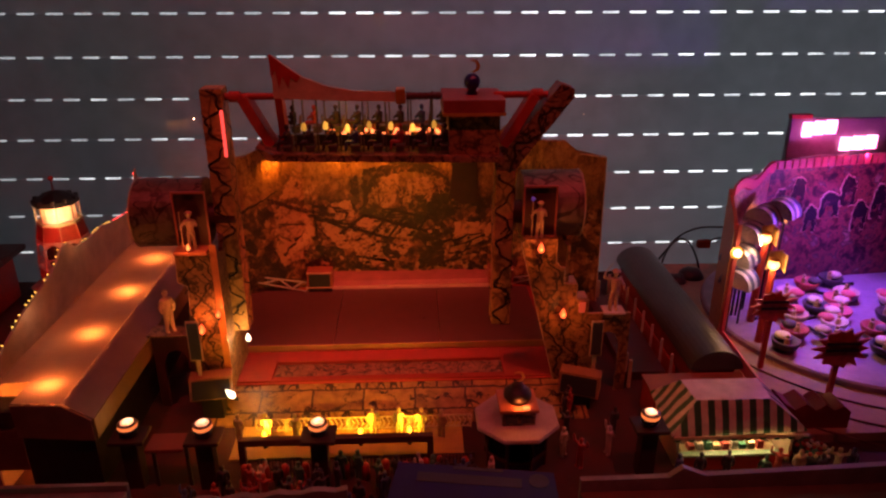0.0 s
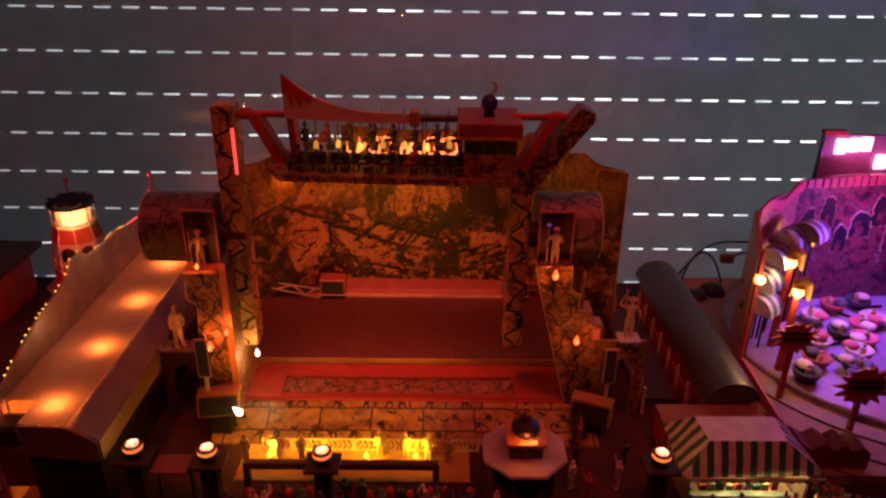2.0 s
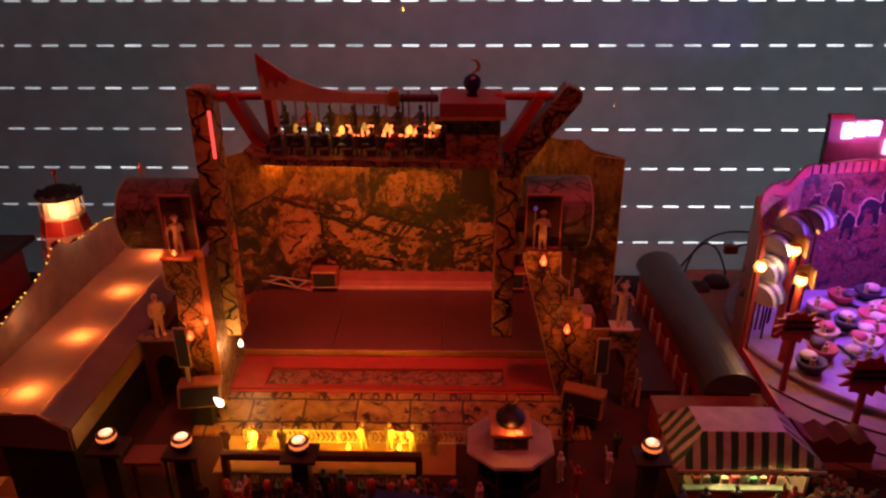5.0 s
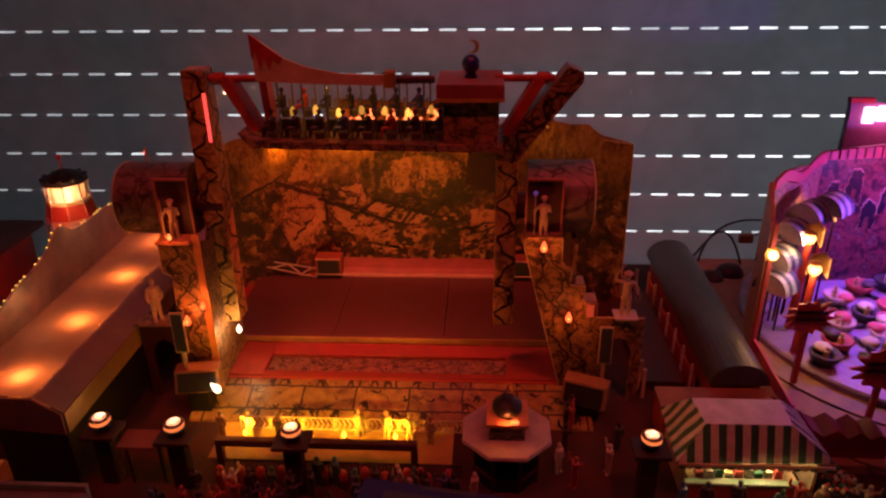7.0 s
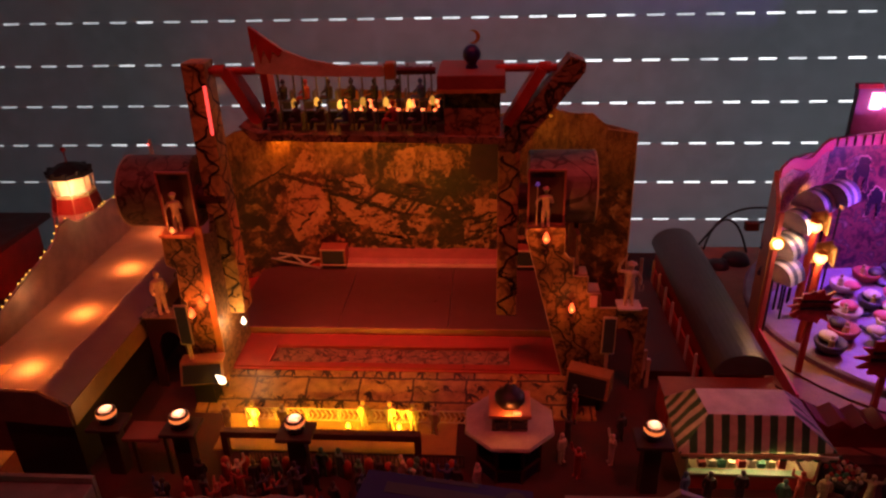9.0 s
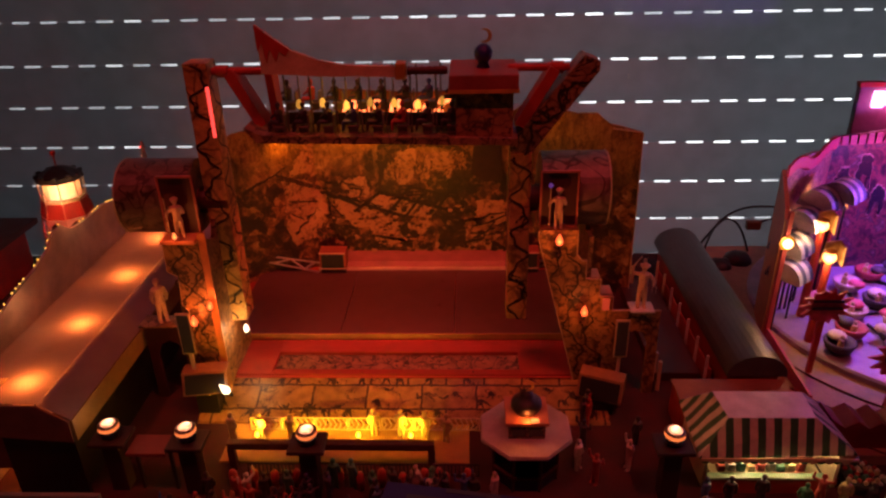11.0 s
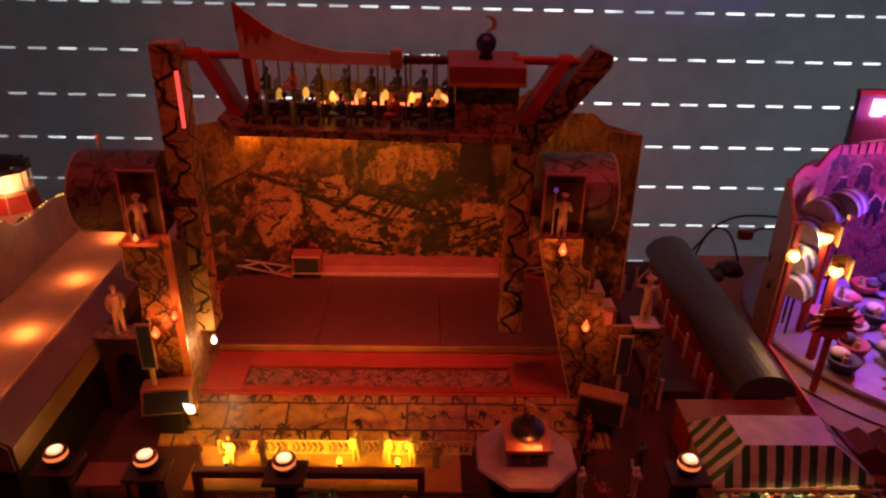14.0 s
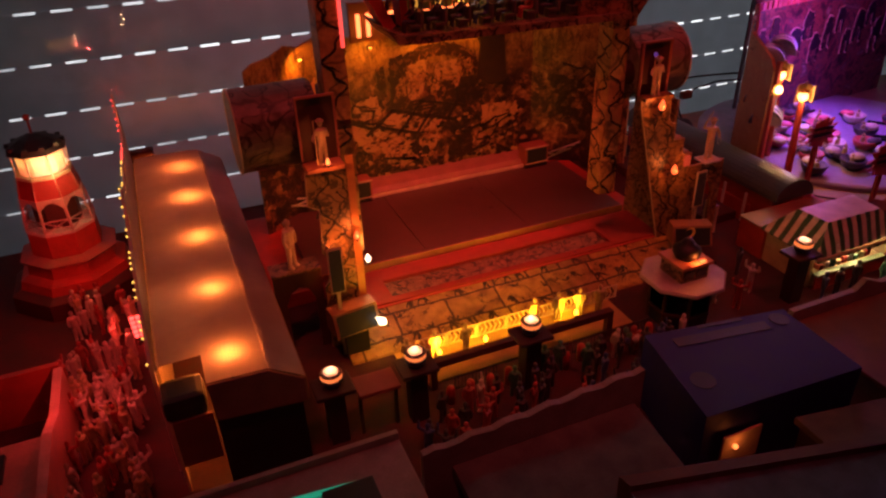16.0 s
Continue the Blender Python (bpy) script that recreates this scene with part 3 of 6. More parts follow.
print_on("painted_figure", arc(0.043, 0.029, -12, 193) + arc(0.036, 0.017, 192, -13), DARK_PRINT, 0.0006)
OCHRE_PRINT = blotch("ochre_print", (0.03, 0.016, 0.008), (0.36, 0.2, 0.07), 0.47, 300)
art = random.Random(21)
for i in range(11):
    x, z, h = -0.038 + 0.0066 * i, 0.121 + 0.012 * art.random(), art.uniform(0.01, 0.02)
    w = h * 0.3
    print_on("painted_figure", [(x - w, z - h * 0.5), (x - w * 0.8, z + h * 0.1), (x - w * 0.35, z + h * 0.2), (x - w * 0.3, z + h * 0.45), (x + w * 0.3, z + h * 0.45), (x + w * 0.4, z + h * 0.2), (x + w * 0.9, z), (x + w * 0.7, z - h * 0.5)], OCHRE_PRINT, 0.001)
for i in range(6):
    z = 0.107 - 0.003 * i
    print_on("painted_stair", [(-0.03 + 0.002 * i, z), (-0.012 + 0.002 * i, z + 0.001), (-0.012 + 0.002 * i, z + 0.0022), (-0.03 + 0.002 * i, z + 0.0012)], INK, 0.001)


# crooked branches and roots across the picture
def branch(ax, az, bx, bz, w, seed):
    rr = random.Random(seed)
    n = 12
    mid = []
    for i in range(n + 1):
        t = i / n
        sway = math.sin(math.pi * t) * 0.004
        mid.append((ax + (bx - ax) * t + sway * noise.noise((seed, t * 5, 0)) * 2, az + (bz - az) * t + sway * noise.noise((seed, t * 5, 9)) * 2, w * (1 - 0.75 * t)))
    up = [(x, z + k * rr.uniform(0.8, 1.2)) for x, z, k in mid]
    down = [(x + k * 0.5, z - k * rr.uniform(0.8, 1.2)) for x, z, k in mid]
    print_on("painted_branch", up + down[::-1], INK, 0.0016)


for args in ((-0.095, 0.075, -0.1, 0.135, 0.0035), (-0.096, 0.1, -0.045, 0.088, 0.002), (-0.094, 0.09, -0.07, 0.062, 0.002), (-0.098, 0.112, -0.062, 0.108, 0.0016), (-0.095, 0.07, -0.085, 0.048, 0.003),
             (-0.13, 0.06, -0.108, 0.085, 0.0016), (-0.175, 0.1, -0.13, 0.128, 0.0016), (0.02, 0.07, 0.07, 0.082, 0.0018), (0.03, 0.05, 0.075, 0.066, 0.0016), (-0.06, 0.06, -0.02, 0.05, 0.0014), (0.115, 0.08, 0.15, 0.11, 0.0018), (0.12, 0.12, 0.165, 0.1, 0.0016)):
    branch(*args, int(1000 * (args[0] + args[3]) + 500))
# rubble along the foot of the picture
chip = random.Random(11)
for i in range(150):
    x, z = chip.uniform(-0.097, 0.088), 0.042 + 0.045 * chip.random() ** 1.4
    r = chip.uniform(0.0014, 0.0042)
    ring = [(x + r * chip.uniform(0.6, 1.3) * math.cos(a), z + 0.7 * r * chip.uniform(0.6, 1.3) * math.sin(a)) for a in (0.2, 1.3, 2.4, 3.5, 4.6, 5.6)]
    print_on("painted_rubble", ring, chip.choice((PALE_PRINT, INK, DARK_PRINT, INK)), 0.0014 + 0.00001 * i)
for i in range(60):
    x, z = chip.uniform(-0.097, 0.06), chip.uniform(0.05, 0.098)
    r = chip.uniform(0.0012, 0.003)
    ring = [(x + 1.6 * r * chip.uniform(0.4, 1.3) * math.cos(a), z + 0.6 * r * chip.uniform(0.4, 1.3) * math.sin(a)) for a in (0.2, 1.1, 2.2, 3.3, 4.4, 5.4)]
    print_on("painted_rubble", ring, chip.choice((DARK_PRINT, INK, OCHRE_PRINT)), 0.0008 + 0.00001 * i)
SIGN = [(-0.08, 0.166), (-0.08, 0.198), (-0.03, 0.1955), (-0.02, 0.194), (0.02, 0.1955), (0.029, 0.19), (0.031, 0.178), (0.026, 0.169), (0.015, 0.166)]
part("sign_board", plate(B(), SIGN, 0.003, "y", 0.656), paint("sign_brown", (0.25, 0.12, 0.03), 0.5), back, "brown board behind the illuminated letters")
MAN = [(0.036, 0.12), (0.039, 0.15), (0.034, 0.165), (0.037, 0.178), (0.041, 0.184), (0.035, 0.188), (0.036, 0.191), (0.041, 0.193), (0.043, 0.2), (0.052, 0.2),
       (0.054, 0.193), (0.059, 0.19), (0.058, 0.187), (0.053, 0.184), (0.061, 0.175), (0.063, 0.15), (0.065, 0.115), (0.05, 0.112)]
part("cutout_figure", plate(B(), MAN, 0.002, "y", 0.6565), paint("shadow_brown", (0.035, 0.018, 0.01), 0.6, vary=0.5, stain=120), back, "dark cut-out figure with a hat")

# the wall stands as a folded screen: its middle further back than its outer edges
EYE_MEAN = Vector((0.03, 0.04, 0.36))
MID_Y, WING_Y = 0.687, 0.645
XW, XE = 0.03 - 0.135 * 1.0435, 0.03 + 0.064 * 1.0435


def onto_screen(x, y, z):
    ray = Vector((x, 0.66, z)) - EYE_MEAN
    k = (MID_Y - EYE_MEAN.y) / ray.y
    px = EYE_MEAN.x + k * ray.x
    for fold, end in ((XW, -0.186), (XE, 0.185)):
        if (fold < 0 and px < fold) or (fold > 0 and px > fold):
            slope = (WING_Y - MID_Y) / (end - fold)
            k = (MID_Y + slope * (EYE_MEAN.x - fold) - EYE_MEAN.y) / (ray.y - slope * ray.x)
    q = EYE_MEAN + k * ray
    return Vector((q.x, q.y + y - 0.66, max(0.0, q.z) if z > 0.0 else 0.0))


for ob in back.children:
    for v in ob.data.vertices:
        v.co = onto_screen(*v.co)

# illuminated letters
LETTER = glow("lit_letter", (1, 0.18, 0.05), 3.2)
TUBE = glow("letter_bulb", (1, 0.62, 0.3), 7)
sign = thing("lit_sign", "illuminated red and yellow name letters on the scenic wall", "sign")
for i, ch in enumerate("INDIAGO"):
    cu = bpy.data.curves.new("letter", "FONT")
    cu.body, cu.size, cu.extrude, cu.align_x, cu.bevel_depth = ch, 0.026, 0.0008, "CENTER", 0.0003
    tmp = new("letter_tmp", cu)
    bpy.context.view_layer.update()
    me = bpy.data.meshes.new_from_object(tmp.evaluated_get(bpy.context.evaluated_depsgraph_get()))
    bpy.data.objects.remove(tmp)
    me.materials.clear()
    me.materials.append(LETTER)
    ob = new("letter", me)
    ob.parent = sign
    ob.matrix_basis = Matrix.Translation(onto_screen([-0.073, -0.0575, -0.0395, -0.0255, -0.013, 0.003, 0.019][i], 0.6535, 0.171)) @ pose(0, 0, 0, 90, 0, 0) @ Matrix.Scale(1.0435, 4)
    ob["label"] = "glowing letter " + ch


# ---------------------------------------------------------------- towers, drums, arms
def creeper(parent, org, across, along, out, width, length, seed, stems=1, thick=0.0009, tendrils=7):
    """Black printed creepers winding over a flat face."""
    org, across, along, out = Vector(org), Vector(across).normalized(), Vector(along).normalized(), Vector(out).normalized()
    rr = random.Random(seed)
    bm = B()
    faces = []

    def ribbon(line, w0, w1):
        rows = []
        for i, (u, v) in enumerate(line):
            a, b = line[max(0, i - 1)], line[min(len(line) - 1, i + 1)]
            d = Vector((b[0] - a[0], b[1] - a[1])).normalized()
            w = (w0 + (w1 - w0) * i / (len(line) - 1)) * rr.uniform(0.7, 1.25)
            rows.append([bm.verts.new(org + across * min(max(u + s * d.y * w, 0.0002), width - 0.0002) + along * min(max(v - s * d.x * w, 0), length) + out * 0.0003) for s in (-1, 1)])
        for lo, hi in zip(rows, rows[1:]):
            faces.append(bm.faces.new((lo[0], lo[1], hi[1], hi[0])))

    for k in range(stems):
        ph, f1, f2 = rr.uniform(0, 6), rr.uniform(150, 240), rr.uniform(380, 560)
        base = (k + 0.5) / stems
        amp = 0.36 / stems
        line = []
        v = 0.0
        while v < length:
            line.append((width * (base + amp * math.sin(v * f1 + ph) + 0.35 * amp * math.sin(v * f2 + 2 * ph)), v))
            v += 0.0016
        ribbon(line, thick, thick * 0.8)
        for j in range(tendrils):
            u, v = rr.choice(line)
            a = rr.uniform(0, 2 * math.pi)
            twig = []
            for i in range(7):
                twig.append((u, v))
                a += rr.uniform(-0.5, 0.9)
                u, v = u + 0.0013 * math.cos(a), v + 0.0013 * math.sin(a)
            ribbon(twig, thick * 0.7, thick * 0.25)
            for i in (2, 4, 6):
                cu, cv = twig[i]
                r = rr.uniform(0.0005, 0.0012)
                ring = [org + across * min(max(cu + r * rr.uniform(0.5, 1.2) * math.cos(q), 0), width) + along * min(max(cv + r * rr.uniform(0.5, 1.2) * math.sin(q), 0), length) + out * 0.0004 for q in (0, 1.2, 2.5, 3.8, 5.0)]
                faces.append(bm.faces.new([bm.verts.new(q) for q in ring]))
    return part("creeper", bm, INK, parent, "black printed creeper")


AX, AZ = 0.521, 0.151


DRUM_PRINT = temple("drum_print", (0.15, 0.105, 0.075), cell=30, vine=50, leafy=0.2)


def drum(x0, x1, label, material):
    d = thing("ride_drum", label, "drum", group="ride drums")
    yc = 0.523 if x1 < 0 else 0.532
    bm = cone(B(), (x0, yc, 0.154), (x1, yc, 0.154), 0.0265, 0.0265, 40)
    bmesh.ops.bevel(bm, geom=[e for e in bm.edges if len(e.link_faces) == 2 and max(len(f.verts) for f in e.link_faces) > 8], offset=0.0008, segments=2, affect="EDGES")
    part("shell", bm, material, d, smooth=False)
    rim = x0 if x1 < 0 else x1
    ring = B()
    pts = [(rim, yc + 0.0266 * math.cos(radians(q)), 0.154 + 0.0266 * math.sin(radians(q))) for q in range(0, 361, 12)]
    for a, b in zip(pts, pts[1:]):
        cone(ring, a, b, 0.0006, 0.0006, 5)
    part("rim_edge", ring, CREAM, d, "pale cut edge")
    s = 1 if x1 < 0 else -1
    xe = x1 if x1 < 0 else x0
    part("hub", cone(B(), (xe, AX, AZ), (xe + s * 0.006, AX, AZ), 0.009, 0.008, 20), RED_PAINT, d)
    return d


drum(-0.209, -0.158, "dark round drum printed with stones on the tower", DRUM_PRINT)
drum(0.0845, 0.131, "grey stone printed drum on the stepped tower", temple("pale_drum_print", (0.22, 0.17, 0.14), cell=26, vine=34, leafy=0.15, creep=0.8))

# tower plates
towl = thing("ride_tower", "stone printed ride tower with steps and lamps", "tower", group="ride towers")
TL = [(-0.146, 0.014), (-0.148, 0.135), (-0.175, 0.135), (-0.176, 0.112), (-0.169, 0.108), (-0.17, 0.085), (-0.166, 0.08), (-0.168, 0.055), (-0.172, 0.05), (-0.172, 0.0), (-0.146, 0.0)]
part("front_plate", plate(B(), TL, 0.003, "y", 0.484), STONE, towl)
part("side_plate", plate(B(), [(0.4875, 0), (0.545, 0), (0.545, 0.17), (0.53, 0.17), (0.505, 0.128), (0.4875, 0.135)], 0.003, "x", -0.1495), STONE_DARK, towl)
# lamplight on the tower's edge is put into this strip's orange colour
part("edge_strip", box(B(), -0.1495, -0.1445, 0.4825, 0.4838, 0.012, 0.142), paint("lamplit_orange", (0.6, 0.25, 0.08), 0.4), towl, "edge strip coloured with orange lamplight")
part("back_board", plate(B(), [(-0.174, 0.136), (-0.1505, 0.136), (-0.1505, 0.178), (-0.174, 0.178)], 0.002, "y", 0.4935), DARK_WOOD, towl, "dark board behind the figure")
# the red-orange light on the plinth is painted into its colour
part("plinth", box(B(), -0.1745, -0.1505, 0.479, 0.4932, 0.1352, 0.138, 0.0005), paint("plinth_lit_red", (0.5, 0.2, 0.12), 0.5), towl)
FRAME_RED = paint("frame_red", (0.45, 0.16, 0.12), 0.45)


def board_frame(tower, x0, x1, y, z0, z1):
    for a, b, c, d in ((x0, x0 + 0.0012, z0, z1), (x1 - 0.0012, x1, z0, z1), (x0, x1, z1 - 0.0002, z1 + 0.0012)):
        part("board_frame", box(B(), a, b, y - 0.001, y + 0.0008, c, d), FRAME_RED, tower, "thin red frame of the board")


board_frame(towl, -0.1745, -0.15, 0.4925, 0.1386, 0.1785)
towr = thing("ride_tower", "stone printed ride tower with steps and lamps", "tower", group="ride towers")
TR = [(0.116, 0.0), (0.082, 0.131), (0.082, 0.135), (0.109, 0.135), (0.109, 0.118), (0.113, 0.113), (0.116, 0.113), (0.1165, 0.099), (0.127, 0.0985), (0.127, 0.085), (0.137, 0.0845), (0.137, 0.0725),
      (0.172, 0.0725), (0.173, 0.0), (0.165, 0.0), (0.165, 0.045), (0.161, 0.054), (0.155, 0.056), (0.149, 0.054), (0.146, 0.045), (0.146, 0.0)]
part("front_plate", plate(B(), TR, 0.003, "y", 0.496), STONE, towr)
part("side_plate", plate(B(), [(0.4995, 0), (0.55, 0), (0.55, 0.16), (0.535, 0.16), (0.515, 0.128), (0.4995, 0.13)], 0.003, "x", 0.1175), STONE_DARK, towr)
part("back_board", plate(B(), [(0.083, 0.1352), (0.108, 0.1352), (0.108, 0.176), (0.083, 0.176)], 0.002, "y", 0.5035), DARK_WOOD, towr, "dark board behind the figure")
board_frame(towr, 0.0825, 0.1085, 0.5025, 0.138, 0.1765)
part("plinth", box(B(), 0.083, 0.109, 0.4935, 0.5033, 0.1352, 0.138, 0.0005), STONE, towr)


def pale_edge(parent, outline, y):
    for (ax, az), (bx, bz) in zip(outline, outline[1:]):
        part("cut_edge", cone(B(), (ax, y, az), (bx, y, bz), 0.0006, 0.0006, 5), CREAM, parent)


creeper(towl, (-0.172, 0.4839, 0.002), (1, 0, 0), (0, 0, 1), (0, -1, 0), 0.023, 0.13, 3, 2, 0.0007, 14)
creeper(towr, (0.117, 0.4959, 0.002), (1, 0, 0.0), (-0.26, 0, 1), (0, -1, 0), 0.024, 0.128, 4, 2, 0.0007, 14)
creeper(towr, (0.137, 0.4959, 0.058), (0, 0, 1), (1, 0, 0), (0, -1, 0), 0.013, 0.034, 5, 1, 0.0006, 6)
pale_edge(towr, TR[:13], 0.4965)
pale_edge(towl, TL[:9], 0.4845)
pale_edge(back, [tuple(onto_screen(x, 0.66, z).xz) for x, z in OUT[-3:]], 0.6445)
part("violet_globe", ball(B(), (0.0887, 0.4952, 0.1697), 0.0016, 12), glow("violet_glow", (0.5, 0.15, 0.9), 0.15), towr, "small violet globe", True)
part("step_lamp", box(B(), 0.1295, 0.1345, 0.4935, 0.4958, 0.0745, 0.0835, 0.0005), glow("step_glow", (1, 0.08, 0.03), 0.35), towr, "small glowing red lamp box")
for x0, x1, z in ((0.1165, 0.127, 0.0985), (0.127, 0.137, 0.0845)):
    part("step", box(B(), x0, x1, 0.4995, 0.512, z - 0.0025, z + 0.0005), CREAM, towr)

# swinging arms, raised
GZ = 0.242
VINE_DARK = temple("vine_print_dark", (0.25, 0.15, 0.07), vine=62, leafy=0.3)
gon = thing("ride_gondola", "raised gondola on two stone printed arms with a big sword", "gondola")
arml = part("arm", box(B(), -0.151, -0.135, AX - 0.009, AX + 0.009, 0.055, 0.249, 0.001), VINE, gon, "long straight stone printed arm")
part("bearing", cone(B(), (-0.157, AX, AZ), (-0.1355, AX, AZ), 0.0095, 0.0095, 20), DARK_WOOD, arml)
bm = box(B(), 0.062, 0.077, AX - 0.009, AX + 0.009, 0.056, 0.187, 0.001)
armr = part("arm", bm, VINE, gon, "cranked stone printed arm")
bm = plate(B(), [(0.062, 0.1875), (0.0615, 0.193), (0.108, 0.251), (0.118, 0.247), (0.118, 0.241), (0.077, 0.1875)], 0.018, "y", AX - 0.009)
part("cranked_beam", bm, VINE_DARK, armr)
part("bearing", cone(B(), (0.0765, AX, AZ), (0.0845, AX, AZ), 0.0095, 0.0095, 20), DARK_WOOD, armr)

for px, sd in ((-0.151, 11), (0.062, 12)):
    top_z = 0.192 if px < 0 else 0.129
    creeper(gon, (px, AX - 0.0091, 0.056), (1, 0, 0), (0, 0, 1), (0, -1, 0), 0.0155, top_z, sd, 1, 0.001, 16)
    inner = px + 0.016 if px < 0 else px
    creeper(gon, (inner, AX - 0.009, 0.056), (0, 1, 0), (0, 0, 1), (1 if px < 0 else -1, 0, 0), 0.0175, top_z, sd + 5, 1, 0.001, 16)
creeper(gon, (0.0635, AX - 0.0091, 0.192), (0.78, 0, -0.62), (0.62, 0, 0.78), (0, -1, 0), 0.012, 0.066, 14, 1, 0.001, 8)
STRIP = glow("red_strip", (1, 0.06, 0.05), 1.6)
part("light_strip", box(B(), -0.1375, -0.1353, AX - 0.0105, AX - 0.0094, 0.2, 0.234, 0.0003), STRIP, gon, "glowing red light strip")

# gondola, raised
part("axle", cone(B(), (-0.135, AX, GZ), (-0.086, AX, GZ), 0.0026, 0.0026, 12), RED_PAINT, gon)
part("axle", cone(B(), (0.06, AX, GZ), (0.1, AX, GZ), 0.0026, 0.0026, 12), RED_PAINT, gon)
for x in (-0.128, 0.092):
    part("axle_collar", cone(B(), (x - 0.004, AX, GZ), (x + 0.004, AX, GZ), 0.0042, 0.0042, 14), RED_PAINT, gon)


def strut(a, b, w, d):
    a, b = Vector((a[0], 0, a[1])), Vector((b[0], 0, b[1]))
    n = Vector((-(b - a).z, 0, (b - a).x)).normalized() * w / 2
    o = [((a + n).x, (a + n).z), ((b + n).x, (b + n).z), ((b - n).x, (b - n).z), ((a - n).x, (a - n).z)]
    return plate(B(), o, d, "y", AX - d / 2)


part("strut", strut((-0.122, GZ), (-0.104, 0.207), 0.007, 0.016), RED_PAINT, gon)
part("strut", strut((-0.096, GZ), (-0.094, 0.207), 0.005, 0.014), RED_PAINT, gon)
part("strut", strut((0.09, GZ), (0.068, 0.205), 0.007, 0.016), RED_PAINT, gon)
part("floor_tray", plate(B(), [(-0.112, 0.21), (-0.104, 0.2), (0.066, 0.197), (0.066, 0.2015), (-0.1, 0.205)], 0.052, "y", AX - 0.024), STONE_DARK, gon)
part("seat_wall", plate(B(), [(-0.1, 0.205), (0.024, 0.202), (0.024, 0.211), (-0.1, 0.2125)], 0.004, "y", AX + 0.004), BLACK, gon, "dark step behind the front seats")
part("stone_block", box(B(), 0.026, 0.063, AX - 0.02, AX + 0.022, 0.2016, 0.2325, 0.0006), STONE, gon)
part("red_roof", box(B(), 0.022, 0.066, AX - 0.024, AX + 0.026, 0.2326, 0.2425, 0.0008), paint("gondola_roof", (0.3, 0.07, 0.055), 0.5), gon)
part("roof_trim", box(B(), 0.0215, 0.0665, AX - 0.0245, AX + 0.0265, 0.2312, 0.2335), OCHRE, gon)
part("globe", ball(lathe(B(), [(0.0045, 0), (0.003, 0.003), (0.004, 0.004)], 12, (0.044, AX, 0.2425)), (0.044, AX, 0.2515), 0.0062, 16), paint("globe_blue", (0.015, 0.025, 0.2), 0.35), gon, "dark blue globe", True)
bm = B()
cres = [(0.0045 * math.cos(a), 0.0045 * math.sin(a)) for a in [radians(-120 + 24 * i) for i in range(11)]]
cres += [(-0.0015 + 0.0036 * math.cos(a), 0.0036 * math.sin(a)) for a in [radians(110 - 27.5 * i) for i in range(9)]]
plate(bm, [(0.045 + x, 0.2625 + z) for x, z in cres], 0.0012, "y", AX)
part("crescent", bm, GOLD, gon, "small gilt crescent")
BLADE = [(-0.097, 0.274), (-0.096, 0.259), (-0.096, 0.2445), (-0.06, 0.2425), (-0.012, 0.2415), (-0.01, 0.248), (-0.04, 0.249), (-0.06, 0.2525), (-0.076, 0.259)]
part("sword_blade", plate(B(), BLADE, 0.003, "y", AX - 0.0215), CREAM, gon, "broad cream sword blade")
BLOOD = [(-0.0972, 0.2742), (-0.0965, 0.258), (-0.0935, 0.2635), (-0.0915, 0.251), (-0.089, 0.2595), (-0.0855, 0.2515), (-0.083, 0.2585), (-0.0795, 0.255), (-0.0765, 0.2592)]
part("blade_stain", plate(B(), BLOOD, 0.004, "y", AX - 0.022), RED_PAINT, gon, "red dripping stain")
for x in (-0.08, -0.03, 0.02):
    part("under_lamp", lathe(B(), [(0.0025, -0.0035), (0.003, -0.001), (0.002, 0.0)], 10, (x, AX, 0.1985)), RED_PAINT, gon, "small red lamp under the floor")
    spot("under_light", (x, AX, 0.1935), (x * 1.3 - 0.005, AX + 0.1, 0.02), 0.43, (1, 0.085, 0.06), 100, 0.003)
part("sword_guard", box(B(), -0.0115, -0.0045, AX - 0.024, AX - 0.013, 0.24, 0.2505, 0.0012), GOLD, gon)
bm = B()
for i in range(6):
    x = -0.004 + i * 0.0042
    cone(bm, (x, AX - 0.0185, 0.2448), (x + 0.0042, AX - 0.0185, 0.2448), 0.003, 0.0022, 12)
part("sword_handle", bm, DARK_WOOD, gon)

# seats
SEAT_GREY = paint("seat_grey", (0.16, 0.15, 0.11), 0.5)


def seat_at(x, y, dz=0.0):
    bm = B()
    box(bm, x - 0.0035, x + 0.004, y - 0.004, y + 0.004, 0.2075, 0.209)
    box(bm, x + 0.0032, x + 0.0044, y - 0.004, y + 0.004, 0.209, 0.2165)
    box(bm, x - 0.003, x + 0.003, y - 0.003, y + 0.003, 0.2035, 0.2075)
    bmesh.ops.translate(bm, vec=(0, 0, dz), verts=bm.verts)
    part("seat", bm, SEAT_GREY, gon)
    part("post", cone(B(), (x + 0.006, y, 0.2035), (x + 0.006, y, 0.2425), 0.0007, 0.0007, 6), SEAT_GREY, gon)


